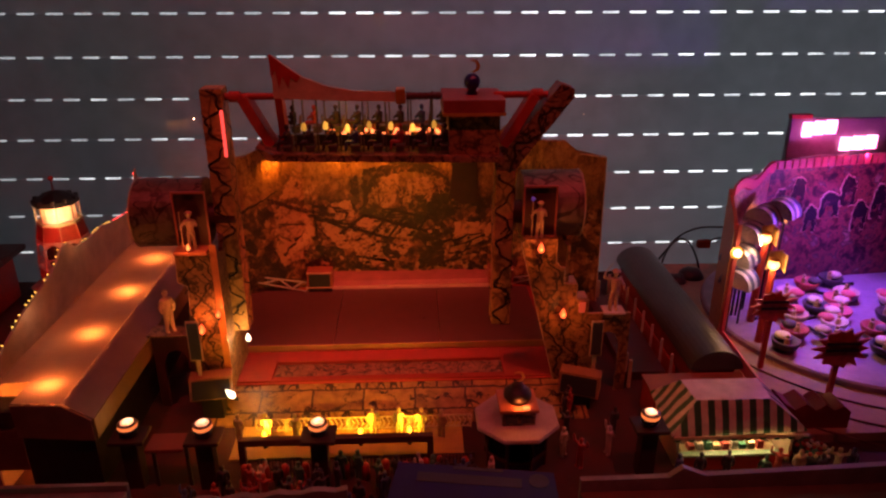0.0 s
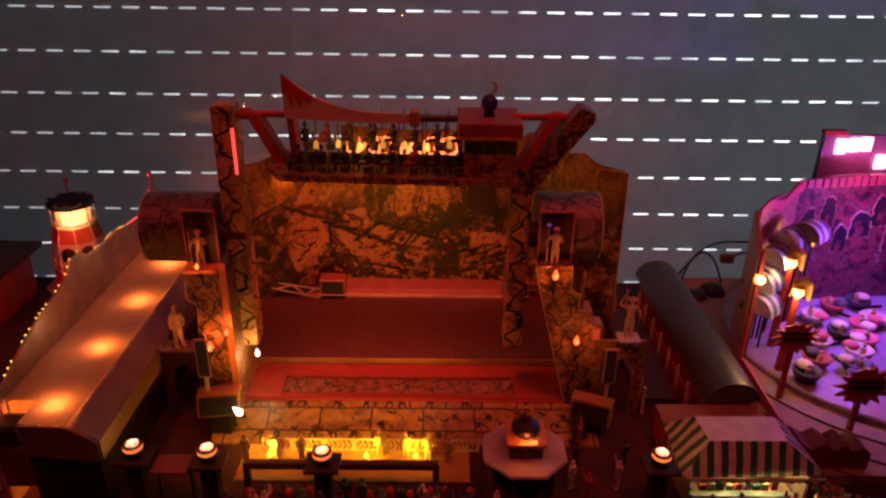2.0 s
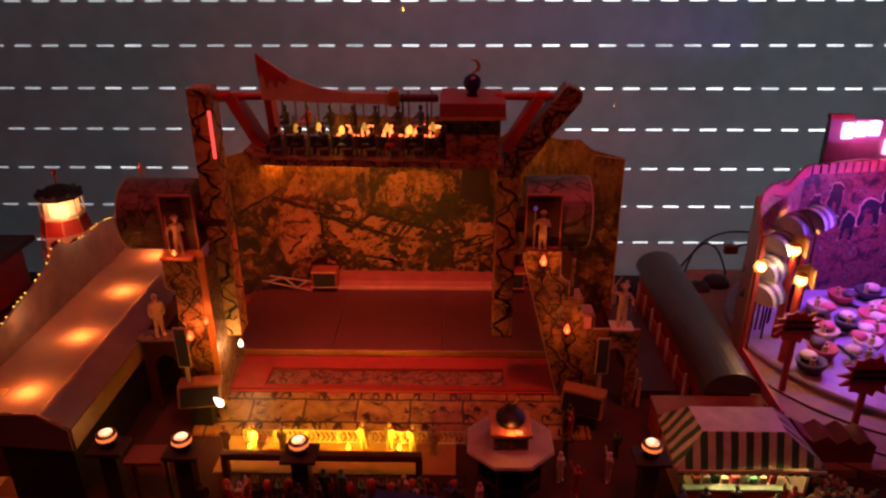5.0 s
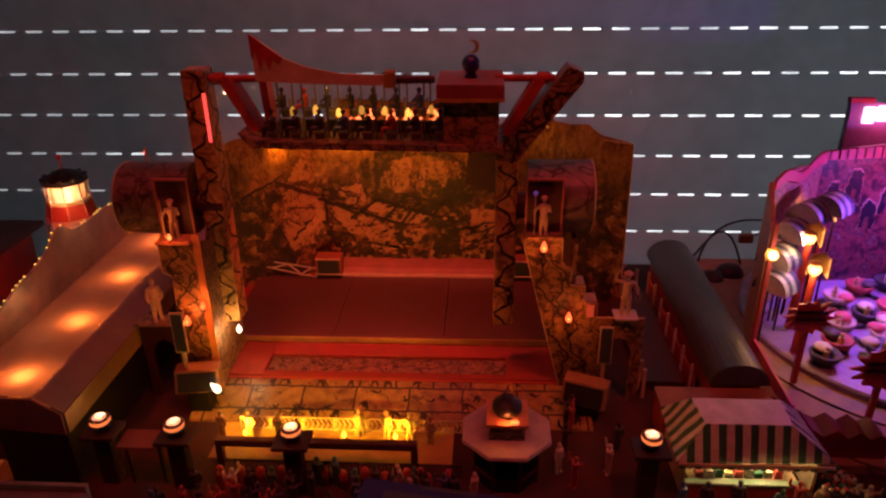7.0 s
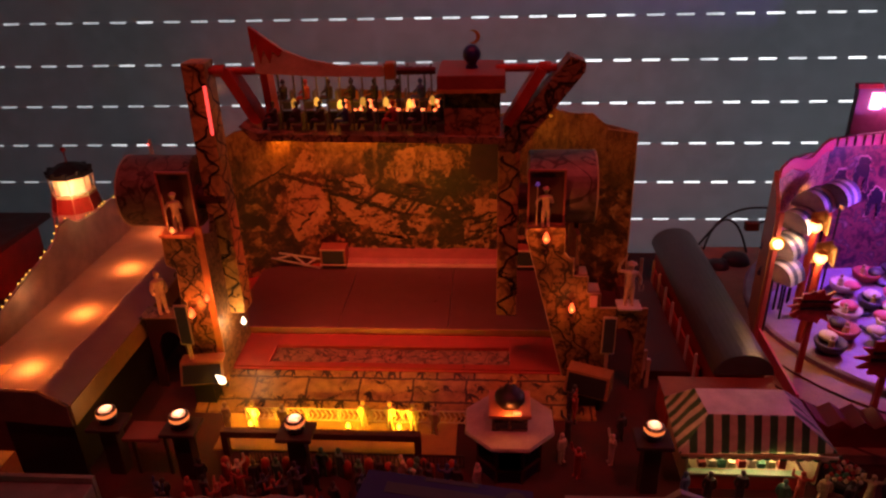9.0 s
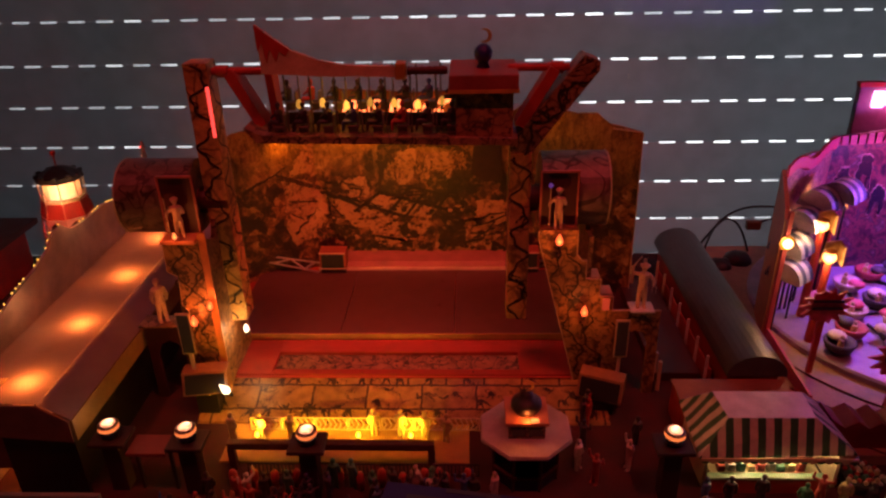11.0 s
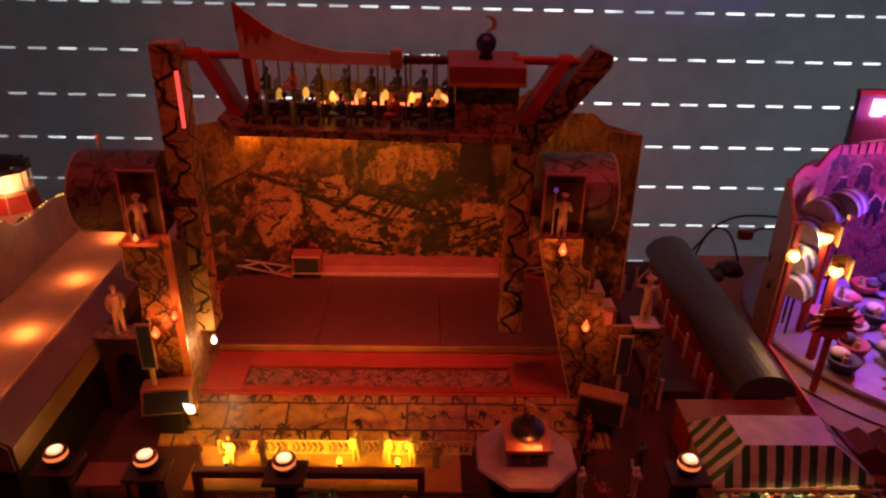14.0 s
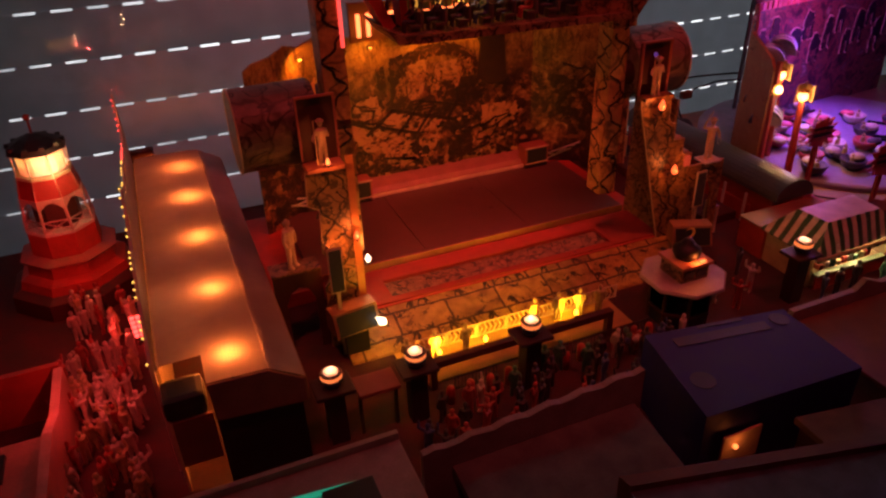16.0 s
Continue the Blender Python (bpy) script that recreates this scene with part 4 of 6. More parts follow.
# ---------------------------------------------------------------- figurines
def person_mesh(kind):
    """A model figure about 20 mm tall, feet at the origin, facing -y."""
    bm = B()
    if kind == "seated":
        for s in (-1, 1):
            cone(bm, (s * 0.0011, 0, 0.005), (s * 0.0012, -0.005, 0.0052), 0.0011, 0.0009, 6)
            cone(bm, (s * 0.0012, -0.005, 0.0052), (s * 0.0012, -0.0055, 0.0002), 0.0009, 0.0007, 6)
            cone(bm, (s * 0.0025, 0, 0.0102), (s * 0.0018, -0.004, 0.0075), 0.0008, 0.0006, 6)
        cone(bm, (0, 0.0002, 0.0045), (0, 0, 0.0112), 0.0018, 0.0022, 8)
        cone(bm, (0, 0, 0.011), (0, 0, 0.0125), 0.0008, 0.0007, 6)
        ball(bm, (0, 0, 0.0138), 0.0014, 8, 1.15)
        return bm
    spread = 0.0014
    for s in (-1, 1):
        cone(bm, (s * spread, 0, 0.0005), (s * 0.001, 0, 0.0095), 0.0009, 0.0012, 6)
        box(bm, s * spread - 0.0008, s * spread + 0.0008, -0.0018, 0.0008, 0, 0.0008)
    cone(bm, (0, 0, 0.009), (0, 0, 0.0162), 0.0017, 0.0022, 8)
    cone(bm, (0, 0, 0.016), (0, 0, 0.0175), 0.0008, 0.0007, 6)
    ball(bm, (0, 0, 0.0188), 0.0014, 8, 1.15)
    grips = {"standing": ((-0.0028, -0.0006, 0.0095), (0.0028, -0.0006, 0.0095)), "waving": ((-0.0046, -0.001, 0.021), (0.0046, -0.001, 0.0205)),
                "explorer": ((-0.0052, -0.001, 0.0195), (0.0042, -0.001, 0.0105)), "guard": ((-0.0045, -0.002, 0.0115), (0.003, -0.001, 0.0125))}[kind]
    for s, e in zip((-1, 1), grips):
        elbow = (e[0] * 0.9 + s * 0.0006, -0.0002, 0.0125 if e[2] < 0.015 else 0.0165)
        cone(bm, (s * 0.0021, 0, 0.0158), elbow, 0.0009, 0.0008, 6)
        cone(bm, elbow, e, 0.0008, 0.0006, 6)
    if kind == "explorer":
        lathe(bm, [(0.0024, 0), (0.0024, 0.0003), (0.0013, 0.0005), (0.0011, 0.0014)], 10, (0, 0, 0.0195))
        cone(bm, (-0.0052, -0.001, 0.0195), (-0.0018, -0.001, 0.0245), 0.0005, 0.0003, 6)
        prev = None
        for i in range(9):
            a = 2 * math.pi * i / 8
            p = (0.0046 + 0.001 * math.cos(a), -0.001, 0.0085 + 0.0021 * math.sin(a))
            if prev:
                cone(bm, prev, p, 0.0003, 0.0003, 5)
            prev = p
    if kind == "guard":
        lathe(bm, [(0.0022, 0), (0.0022, 0.0003), (0.0013, 0.0005), (0.0011, 0.0012)], 10, (0, 0, 0.0195))
        cone(bm, (-0.0045, -0.002, 0.001), (-0.0045, -0.002, 0.0215), 0.0004, 0.0004, 6)
    return bm


def one_skin(ob, voxel=0.00042):
    """Melts the overlapping limbs of a small figure into one closed skin."""
    mod = ob.modifiers.new("skin", "REMESH")
    mod.mode, mod.voxel_size, mod.use_smooth_shade = "VOXEL", voxel, True
    bpy.context.view_layer.update()
    me = bpy.data.meshes.new_from_object(ob.evaluated_get(bpy.context.evaluated_depsgraph_get()))
    ob.modifiers.clear()
    old, ob.data = ob.data, me
    bpy.data.meshes.remove(old)
    me.name = ob.name


def figurine(kind, at, rz, material, scale=1.0, name="figurine", label="small painted model visitor figure", group="visitors"):
    ob = part(name, person_mesh(kind), material)
    one_skin(ob)
    ob.matrix_world = pose(*at, 0, 0, rz) @ Matrix.Scale(scale, 4)
    return tagged(ob, label, "figurine", group)


SKINNY = {n: paint("figure_" + n, c, 0.5, vary=0.3, stain=300) for n, c in
          (("sand", (0.5, 0.38, 0.2)), ("red", (0.4, 0.06, 0.05)), ("dark", (0.05, 0.04, 0.05)), ("blue", (0.06, 0.1, 0.25)), ("pale", (0.6, 0.5, 0.42)), ("green", (0.06, 0.2, 0.12)))}
SEATS = 8
SEATED = []
for i in range(SEATS):
    x = -0.0905 + i * 0.0163
    seat_at(x, AX - 0.013)
    seat_at(x + 0.002, AX + 0.017, 0.008)
    for y in (AX - 0.013, AX + 0.017):
        col = SKINNY[("dark", "dark", "blue", "dark", "red", "dark", "dark")[(i * 3 + (y > AX)) % 7]]
        if not SEATED or len(SEATED) < 7:
            f = figurine("seated", (x, y, 0.2045 + 0.008 * (y > AX)), -90, col, 1.3, label="seated model passenger in the gondola", group="passengers")
            SEATED.append(f)
        else:
            src = SEATED[(i * 2 + (y > AX)) % 7]
            copy_thing(src, pose(x, y, 0.2045 + 0.008 * (y > AX), 0, 0, -90))

GOND_BULBS = [glow("gondola_bulb", (1, 0.42, 0.06), s) for s in (0.5, 1.6, 0.9)]
# lamps glowing inside the gondola
for i in range(7):
    x = -0.0814 + 0.0163 * i
    g = thing("gondola_lamp", "small glowing yellow lamp between the seats", "lamp", (x, AX + 0.0085, 0.2145 + 0.0012 * math.sin(i * 2.3)), group="gondola lamps")
    part("bulb", lathe(B(), [(0.0014, 0), (0.002, 0.001), (0.0019, 0.004), (0.0008, 0.006)], 10), GOND_BULBS[(i * 2) % 3], g, smooth=True)
    part("holder", box(B(), -0.0008, 0.0008, -0.0006, 0.0022, -0.003, 0.0002), BLACK, g)
point("gondola_light", (-0.05, AX - 0.005, 0.236), 0.014, YELLOW)

# statues on towers
figurine("guard", (-0.162, 0.486, 0.138), 20, CREAM, 1.4, "guard_statue", "cream model guard figure with a spear", "statues")
figurine("guard", (0.095, 0.498, 0.138), 0, CREAM, 1.4, "guard_statue", "pale model guard figure with a spear", "statues")
figurine("explorer", (0.158, 0.5, 0.074), 0, CREAM, 1.7, "explorer_statue", "cream model figure with a hat and a rope", "statues")
figurine("standing", (-0.19, 0.492, 0.067), 40, CREAM, 1.75, "robed_statue", "cream model figure on a stone block", "statues")
TA = [(-0.205, 0.0), (-0.205, 0.0655), (-0.1725, 0.0655), (-0.1725, 0.0), (-0.178, 0.0), (-0.178, 0.04), (-0.182, 0.049), (-0.188, 0.052), (-0.194, 0.049), (-0.198, 0.04), (-0.198, 0.0)]
part("arch_plate", plate(B(), TA, 0.003, "y", 0.489), DARK_WOOD, towl, "dark timber arch below the statue")
part("arch_shelf", box(B(), -0.206, -0.1735, 0.484, 0.5, 0.0656, 0.067), STONE_DARK, towl)
part("arch_shelf", box(B(), 0.15, 0.167, 0.493, 0.507, 0.0726, 0.074), WHITE, towr)


# ---------------------------------------------------------------- lamps
BOWL = paint("bowl_blue", (0.02, 0.025, 0.09), 0.3)
RING_GLOW = glow("ring_glow", (1, 0.2, 0.05), 0.95)


def bulb_core(name):
    m, nt, p = nodes_of(name)
    n = noise_of(nt, coords(nt), 260, 2)
    r = ramp(nt, [(0.38, (0.5, 0.12, 0.05)), (0.52, (1.0, 0.42, 0.25)), (0.64, (1.8, 1.2, 0.85))])
    nt.links.new(n.outputs[0], r.inputs[0])
    nt.links.new(r.outputs[0], p.inputs["Emission Color"])
    p.inputs["Emission Strength"].default_value = 1.0
    return m


RING_CORE = bulb_core("ring_core")
POST_DARK = paint("post_dark", (0.035, 0.01, 0.014), 0.55)


def lamp_post(at):
    p = thing("lamp_post", "dark post with a round glowing lamp on a flat cap", "lamp post", at, group="entrance lamp posts")
    part("shaft", box(B(), -0.0055, 0.0055, -0.005, 0.005, 0, 0.038, 0.0006), POST_DARK, p)
    part("cap", box(B(), -0.0115, 0.0115, -0.0095, 0.0095, 0.0388, 0.0415, 0.0008), POST_DARK, p)
    part("bowl", lathe(B(), [(0.0035, 0), (0.0056, 0.002), (0.0062, 0.0052), (0.0058, 0.0058)], 18, (0, 0, 0.0415)), BOWL, p, "dark blue bowl", True)
    part("glow_ring", lathe(B(), [(0.0057, 0), (0.0064, 0.0008), (0.0064, 0.0026), (0.0058, 0.0032)], 18, (0, 0, 0.0473)), RING_GLOW, p, "glowing orange ring", True)
    part("rim", lathe(B(), [(0.0062, 0), (0.0065, 0.0004), (0.006, 0.0009)], 18, (0, 0, 0.0503)), DARK_WOOD, p, smooth=True)
    part("bulb", lathe(B(), [(0.0042, 0), (0.0043, 0.0005), (0.0036, 0.0011), (0.002, 0.0016), (0.0006, 0.0018)], 18, (0, 0, 0.0511)), RING_CORE, p, "white glowing bulb", True)
    return p


lp = lamp_post((-0.192, 0.397, 0))
for x, y in ((-0.142, 0.394), (-0.066, 0.392), (0.158, 0.393)):
    copy_thing(lp, pose(x, y, 0))
for x, y in ((-0.192, 0.397), (-0.142, 0.394), (-0.066, 0.392), (0.158, 0.393)):
    point("post_light", (x, y, 0.0585), 0.004, WARM)


def flame_lamp(at, material, watts, colour, label="glowing orange flame lamp on a tower", r=0.0026, group="tower lamps"):
    f = thing("flame_lamp", label, "lamp", at, group=group)
    part("flame", lathe(B(), [(r * 0.5, 0), (r, r * 0.8), (r * 0.8, r * 1.6), (r * 0.15, r * 3)], 10), material, f, smooth=True)
    part("holder", lathe(B(), [(r * 0.3, -r * 1.2), (r * 0.7, -0.0002)], 10), BLACK, f)
    point("flame_light", (at[0], at[1] - 0.004, at[2] + r), watts, colour)
    return f


flame_lamp((-0.162, 0.476, 0.141), BULB_ORANGE, 0.009, ORANGE, r=0.0015)
flame_lamp((-0.162, 0.4795, 0.071), BULB_FLAME, 0.014, ORANGE)
flame_lamp((-0.148, 0.479, 0.085), BULB_FLAME, 0.02, ORANGE, r=0.002)
flame_lamp((0.0955, 0.4895, 0.129), BULB_FLAME, 0.017, ORANGE)
flame_lamp((0.116, 0.4895, 0.073), BULB_FLAME, 0.013, ORANGE)
flame_lamp((-0.135, 0.506, 0.049), BULB_WHITE, 0.03, WARM, "small white lamp at the foot of the arm", 0.0022)
torch = flame_lamp((-0.139, 0.462, 0.025), BULB_WHITE, 0.02, YELLOW, "bright flame of a torch at the ramp", 0.003)
torch.matrix_world = pose(-0.139, 0.462, 0.025, 0, -42, 0)

# floodlights on the mural
for x, z, w in ((-0.13, 0.157, 0.075), (-0.065, 0.16, 0.05), (-0.015, 0.161, 0.055), (0.025, 0.16, 0.026), (0.108, 0.172, 0.004)):
    f = thing("floodlight", "tiny yellow floodlight at the top of the wall", "lamp", onto_screen(x, 0.6515, z), group="wall floodlights")
    part("head", box(B(), -0.002, 0.002, 0, 0.003, 0, 0.003, 0.0004), BLACK, f)
    part("bracket", box(B(), -0.0005, 0.0005, 0.003, 0.0085, 0.001, 0.002), BLACK, f)
    spot("flood_light", onto_screen(x, 0.6495, z + 0.002), onto_screen(x, 0.66, z - 0.006), 0.9 * w, (1, 0.25, 0.015), 160)

# ---------------------------------------------------------------- forecourt
qr = thing("queue_roof", "small flat red roof between two lamp posts", "roof")
part("top", box(B(), -0.1795, -0.1545, 0.386, 0.404, 0.034, 0.0365, 0.0006), paint("queue_red", (0.2, 0.03, 0.03), 0.6), qr)
for x in (-0.1785, -0.1565):
    part("post", box(B(), x, x + 0.002, 0.394, 0.396, 0, 0.034), POST_DARK, qr)
gate = thing("entrance_gate", "low dark red timber gate frame over the entrance", "gate")
part("beam", box(B(), -0.126, 0.011, 0.411, 0.4165, 0.0175, 0.0225, 0.0006), DARK_WOOD, gate)
for x in (-0.124, 0.009):
    part("post", box(B(), x - 0.0022, x + 0.0022, 0.4115, 0.416, 0, 0.0175), DARK_WOOD, gate)
deck = setting("pavement", box(B(), -0.136, 0.034, 0.418, 0.457, 0.0, 0.0012), paint("ochre_deck", (0.42, 0.25, 0.06), 0.6), "ochre entrance deck in front of the ramp", "pavement")
for x in (-0.112, -0.078, -0.042, -0.006):
    spot("gate_light", (x, 0.4325, 0.0165), (x, 0.476, 0.008), 0.095, (1, 0.47, 0.02), 140, 0.001)
    l = thing("floor_lamp", "small yellow floor lamp behind the gate beam", "lamp", (x, 0.4315, 0.0012), group="gate lamps")
    part("bulb", lathe(B(), [(0.0014, 0.0105), (0.0016, 0.012), (0.0006, 0.0142)], 8), BULB_YELLOW, l)
    part("foot", lathe(B(), [(0.0018, 0.0), (0.001, 0.0105)], 8), BLACK, l)


def fence_panel(at, w=0.022, h=0.011):
    f = thing("fence_panel", "pale barrier panel with chevron bars", "fence", at, group="barrier panels")
    for z in (0.001, h):
        part("rail", cone(B(), (0, 0, z), (w, 0, z), 0.0005, 0.0005, 6), CREAM, f)
    for x in (0, w):
        part("post", cone(B(), (x, 0, 0), (x, 0, h), 0.0006, 0.0006, 6), CREAM, f)
    n = 6
    for i in range(n):
        x = w * (i + 0.2) / n
        part("bar", cone(B(), (x, 0, 0.001), (x + w / n * 0.7, 0, h / 2), 0.0004, 0.0004, 5), CREAM, f)
        part("bar", cone(B(), (x + w / n * 0.7, 0, h / 2), (x, 0, h), 0.0004, 0.0004, 5), CREAM, f)
    return f


fp = fence_panel((-0.075, 0.45, 0.0012))
for i in range(-2, 5):
    if i:
        copy_thing(fp, pose(-0.075 + i * 0.0235, 0.45, 0.0012))

rnd = random.Random(4)
kinds = ("standing", "waving", "standing")
protos = {}


def visitor(x, y, z=0.0, rz=None, mat_name=None, kind=None, scale=1.22):
    kind = kind or rnd.choice(kinds)
    mat_name = mat_name or rnd.choice(list(SKINNY))
    rz = rnd.uniform(0, 360) if rz is None else rz
    key = (kind, mat_name)
    m4 = pose(x, y, z, 0, 0, rz)
    if key in protos:
        return copy_thing(protos[key], m4)
    protos[key] = figurine(kind, (x, y, z), rz, SKINNY[mat_name], scale)
    return protos[key]


for x in (-0.132, -0.112, -0.09, -0.033, -0.014, 0.003, 0.018):
    visitor(x, 0.441 + rnd.uniform(-0.004, 0.004), 0.0012, rnd.uniform(150, 210), "sand", "standing")
fd = thing("barrier", "dark steel barrier panel before the gate", "fence", (-0.112, 0.4065, 0), group="dark barriers")
for z in (0.0015, 0.0105):
    part("rail", cone(B(), (0, 0, z), (0.03, 0, z), 0.0006, 0.0006, 6), BLACK, fd)
for i in range(13):
    part("bar", cone(B(), (0.0025 * i, 0, 0), (0.0025 * i, 0, 0.0105), 0.0004, 0.0004, 5), BLACK, fd)
for x in (-0.058, -0.024, 0.01):
    copy_thing(fd, pose(x, 0.4065, 0))
bo = tagged(part("bollard", lathe(B(), [(0.0028, 0), (0.0028, 0.011), (0.002, 0.013), (0.0005, 0.0136)], 12), RED_PAINT, smooth=True), "round dark red bollard", "bollard", "bollards")
bo.matrix_world = pose(-0.119, 0.397, 0)
for i in range(1, 12):
    copy_thing(bo, pose(-0.119 + 0.0138 * i, 0.397 + 0.002 * math.sin(3 * i), 0))
bl = thing("balloon_bunch", "bunch of small red, green and white balloons on sticks", "balloons", (0.012, 0.389, 0))
for i in range(9):
    a, r, z = 2.4 * i, 0.0012 * math.sqrt(i) * 2.2, 0.014 + 0.0014 * (i % 4)
    part("balloon", ball(cone(B(), (0, 0, 0.0), (r * math.cos(a), r * math.sin(a), z - 0.002), 0.0002, 0.0002, 4), (r * math.cos(a), r * math.sin(a), z), 0.0022, 10, 1.15), SKINNY[("red", "green", "pale", "red", "blue")[i % 5]], bl, smooth=True)
for i in range(16):
    visitor(-0.14 + i * 0.0125 + rnd.uniform(-0.004, 0.004), 0.402 + rnd.uniform(-0.012, 0.006) - 0.012, 0, rnd.uniform(120, 240), rnd.choice(("dark", "red", "dark", "green", "pale")))
for i in range(30):
    visitor(-0.15 + i * 0.0062 + rnd.uniform(-0.003, 0.003), rnd.uniform(0.352, 0.386), 0, rnd.uniform(120, 240), rnd.choice(("dark", "red", "dark", "blue")))
for i in range(8):
    visitor(rnd.uniform(0.105, 0.16), rnd.uniform(0.39, 0.47), 0, None, ("dark", "red", "dark", "pale")[i % 4])

# ticket kiosk
kio = thing("ticket_kiosk", "octagonal ticket kiosk with a lamp urn on its roof", "kiosk", (0.07, 0.414, 0))
part("body", lathe(B(), [(0.0215, 0), (0.0215, 0.033)], 8), NAVY, kio)
part("counter", lathe(B(), [(0.0235, 0.0105), (0.0235, 0.0125)], 8), DARK_WOOD, kio)
KGLASS = paint("kiosk_glass", (0.01, 0.012, 0.03), 0.08, vary=0.1, relief=0.02)
for i in range(8):
    a, b2 = radians(22.5 + 45 * i), radians(67.5 + 45 * i)
    p, q = Vector((0.0219 * math.cos(a), 0.0219 * math.sin(a), 0)), Vector((0.0219 * math.cos(b2), 0.0219 * math.sin(b2), 0))
    part("post", cone(B(), p, p + Vector((0, 0, 0.033)), 0.0011, 0.0011, 6), DARK_WOOD, kio)
    n = (p + q).normalized() * 0.0004
    bm = B()
    lo = [p.lerp(q, 0.1) + n, p.lerp(q, 0.9) + n]
    pts = [lo[0] + Vector((0, 0, 0.0135)), lo[1] + Vector((0, 0, 0.0135)), lo[1] + Vector((0, 0, 0.0315)), lo[0] + Vector((0, 0, 0.0315))]
    f = bm.faces.new([bm.verts.new(v) for v in pts])
    bmesh.ops.solidify(bm, geom=[f], thickness=0.0006)
    part("window_pane", bm, KGLASS, kio, "dark glossy window pane")
part("roof", lathe(B(), [(0.0305, 0.033), (0.031, 0.0342), (0.03, 0.0358)], 8), paint("dull_white", (0.42, 0.38, 0.37), 0.45), kio, "pale octagonal roof slab")
part("block", box(B(), -0.0115, 0.0115, -0.0115, 0.0115, 0.0358, 0.047, 0.0005), STONE_DARK, kio)
for x in (-0.0052, 0.0052):
    part("block_window", box(B(), x - 0.0042, x + 0.0042, -0.0121, -0.0112, 0.038, 0.0442, 0.0003), KGLASS, kio, "small dark window")
# the tray's base colour holds the orange lamp glow
part("tray", box(B(), -0.0135, 0.0135, -0.0135, 0.0135, 0.047, 0.0495, 0.0005), paint("tray_lit_orange", (0.5, 0.22, 0.12), 0.5), kio, "tray coloured orange as if lit")
part("urn", lathe(B(), [(0.0075, 0.0495), (0.0098, 0.053), (0.0096, 0.0565), (0.0065, 0.0592), (0.0045, 0.06), (0.004, 0.0625), (0.0025, 0.064)], 18), BLACK, kio, smooth=True)
horn = B()
pts = [(0.0036 * math.cos(radians(q)), 0, 0.0682 + 0.0036 * math.sin(radians(q))) for q in range(-100, 141, 20)]
for i, (a, b) in enumerate(zip(pts, pts[1:])):
    cone(horn, a, b, 0.0002 + 0.0007 * math.sin(math.pi * (i + 0.5) / 12), 0.0002 + 0.0007 * math.sin(math.pi * (i + 1.2) / 13), 6)
part("crescent", horn, GOLD, kio, "small gilt crescent")
part("bulb", box(B(), 0.002, 0.007, -0.0128, -0.0105, 0.0496, 0.0514, 0.0005), BULB_ORANGE, kio)
point("kiosk_light", (0.07, 0.414 - 0.0125, 0.0535), 0.008, ORANGE)

# stage speakers and dark notice boards
def wedge(at, rz):
    s = thing("wedge_speaker", "slanted wooden box with a black front", "speaker", at, rz, group="stage wedges")
    part("cabinet", plate(B(), [(-0.009, 0), (0.009, 0), (0.009, 0.016), (-0.003, 0.016)], 0.032, "x", -0.016), paint("brown_box", (0.3, 0.16, 0.08), 0.5), s)
    part("grille", plate(B(), [(-0.0092, 0.0015), (-0.0098, 0.0015), (-0.0043, 0.0145), (-0.0037, 0.0145)], 0.028, "x", -0.014), BLACK, s)
    return s


wd = wedge((-0.158, 0.472, 0.022), 8)
copy_thing(wd, pose(0.13, 0.476, 0.0145, 0, 0, -22))
for x, y, z in ((-0.158, 0.472, 0.022), (0.13, 0.476, 0.0145)):
    tagged(part("speaker_stand", box(B(), x - 0.008, x + 0.008, y - 0.006, y + 0.006, 0, z), BLACK), "small black stand below a slanted box", "stand", "wedge stands")


def notice(at, rz, z0, z1):
    s = thing("notice_board", "narrow dark notice board on a pale post", "sign", at, rz, group="notice boards")
    part("post", box(B(), -0.0012, 0.0012, 0, 0.0024, 0, z1 - 0.002), CREAM, s)
    part("frame", box(B(), -0.005, 0.005, -0.0012, 0, z0, z1, 0.0004), CREAM, s)
    part("panel", box(B(), -0.004, 0.004, -0.0016, -0.001, z0 + 0.0015, z1 - 0.0015), GREEN_GREY, s)


notice((-0.166, 0.472, 0.0), 0, 0.052, 0.086)
notice((0.144, 0.489, 0.0), 0, 0.038, 0.07)

# ---------------------------------------------------------------- long booth with translucent roof
shop = thing("fair_booth", "long booth with a pale translucent roof lit from inside", "booth")
bm = B()
xs = [(-0.2805, 0.07), (-0.279, 0.0738), (-0.257, 0.0745), (-0.226, 0.0735), (-0.2075, 0.062)]
grid = [[bm.verts.new((x, y, z)) for x, z in xs] for y in (0.412, 0.46, 0.55, 0.72)]
for r0, r1 in zip(grid, grid[1:]):
    for i in range(4):
        bm.faces.new((r0[i], r0[i + 1], r1[i + 1], r1[i]))
front = [bm.verts.new((x, 0.387, z)) for x, z in xs[2:]]
for i in range(2):
    bm.faces.new((front[i], front[i + 1], grid[0][i + 3], grid[0][i + 2]))
part("roof", bm, ROOF_PAPER, shop, "pale translucent roof sheet")
part("front_valance", plate(B(), [(-0.257, 0.0738), (-0.226, 0.0728), (-0.2085, 0.0615), (-0.2085, 0.046), (-0.256, 0.05)], 0.0016, "y", 0.3852), paint("dull_rose", (0.2, 0.1, 0.085), 0.6), shop)
# unseen board added below the eave so bulb light doesn't pass through it
light_block = B()
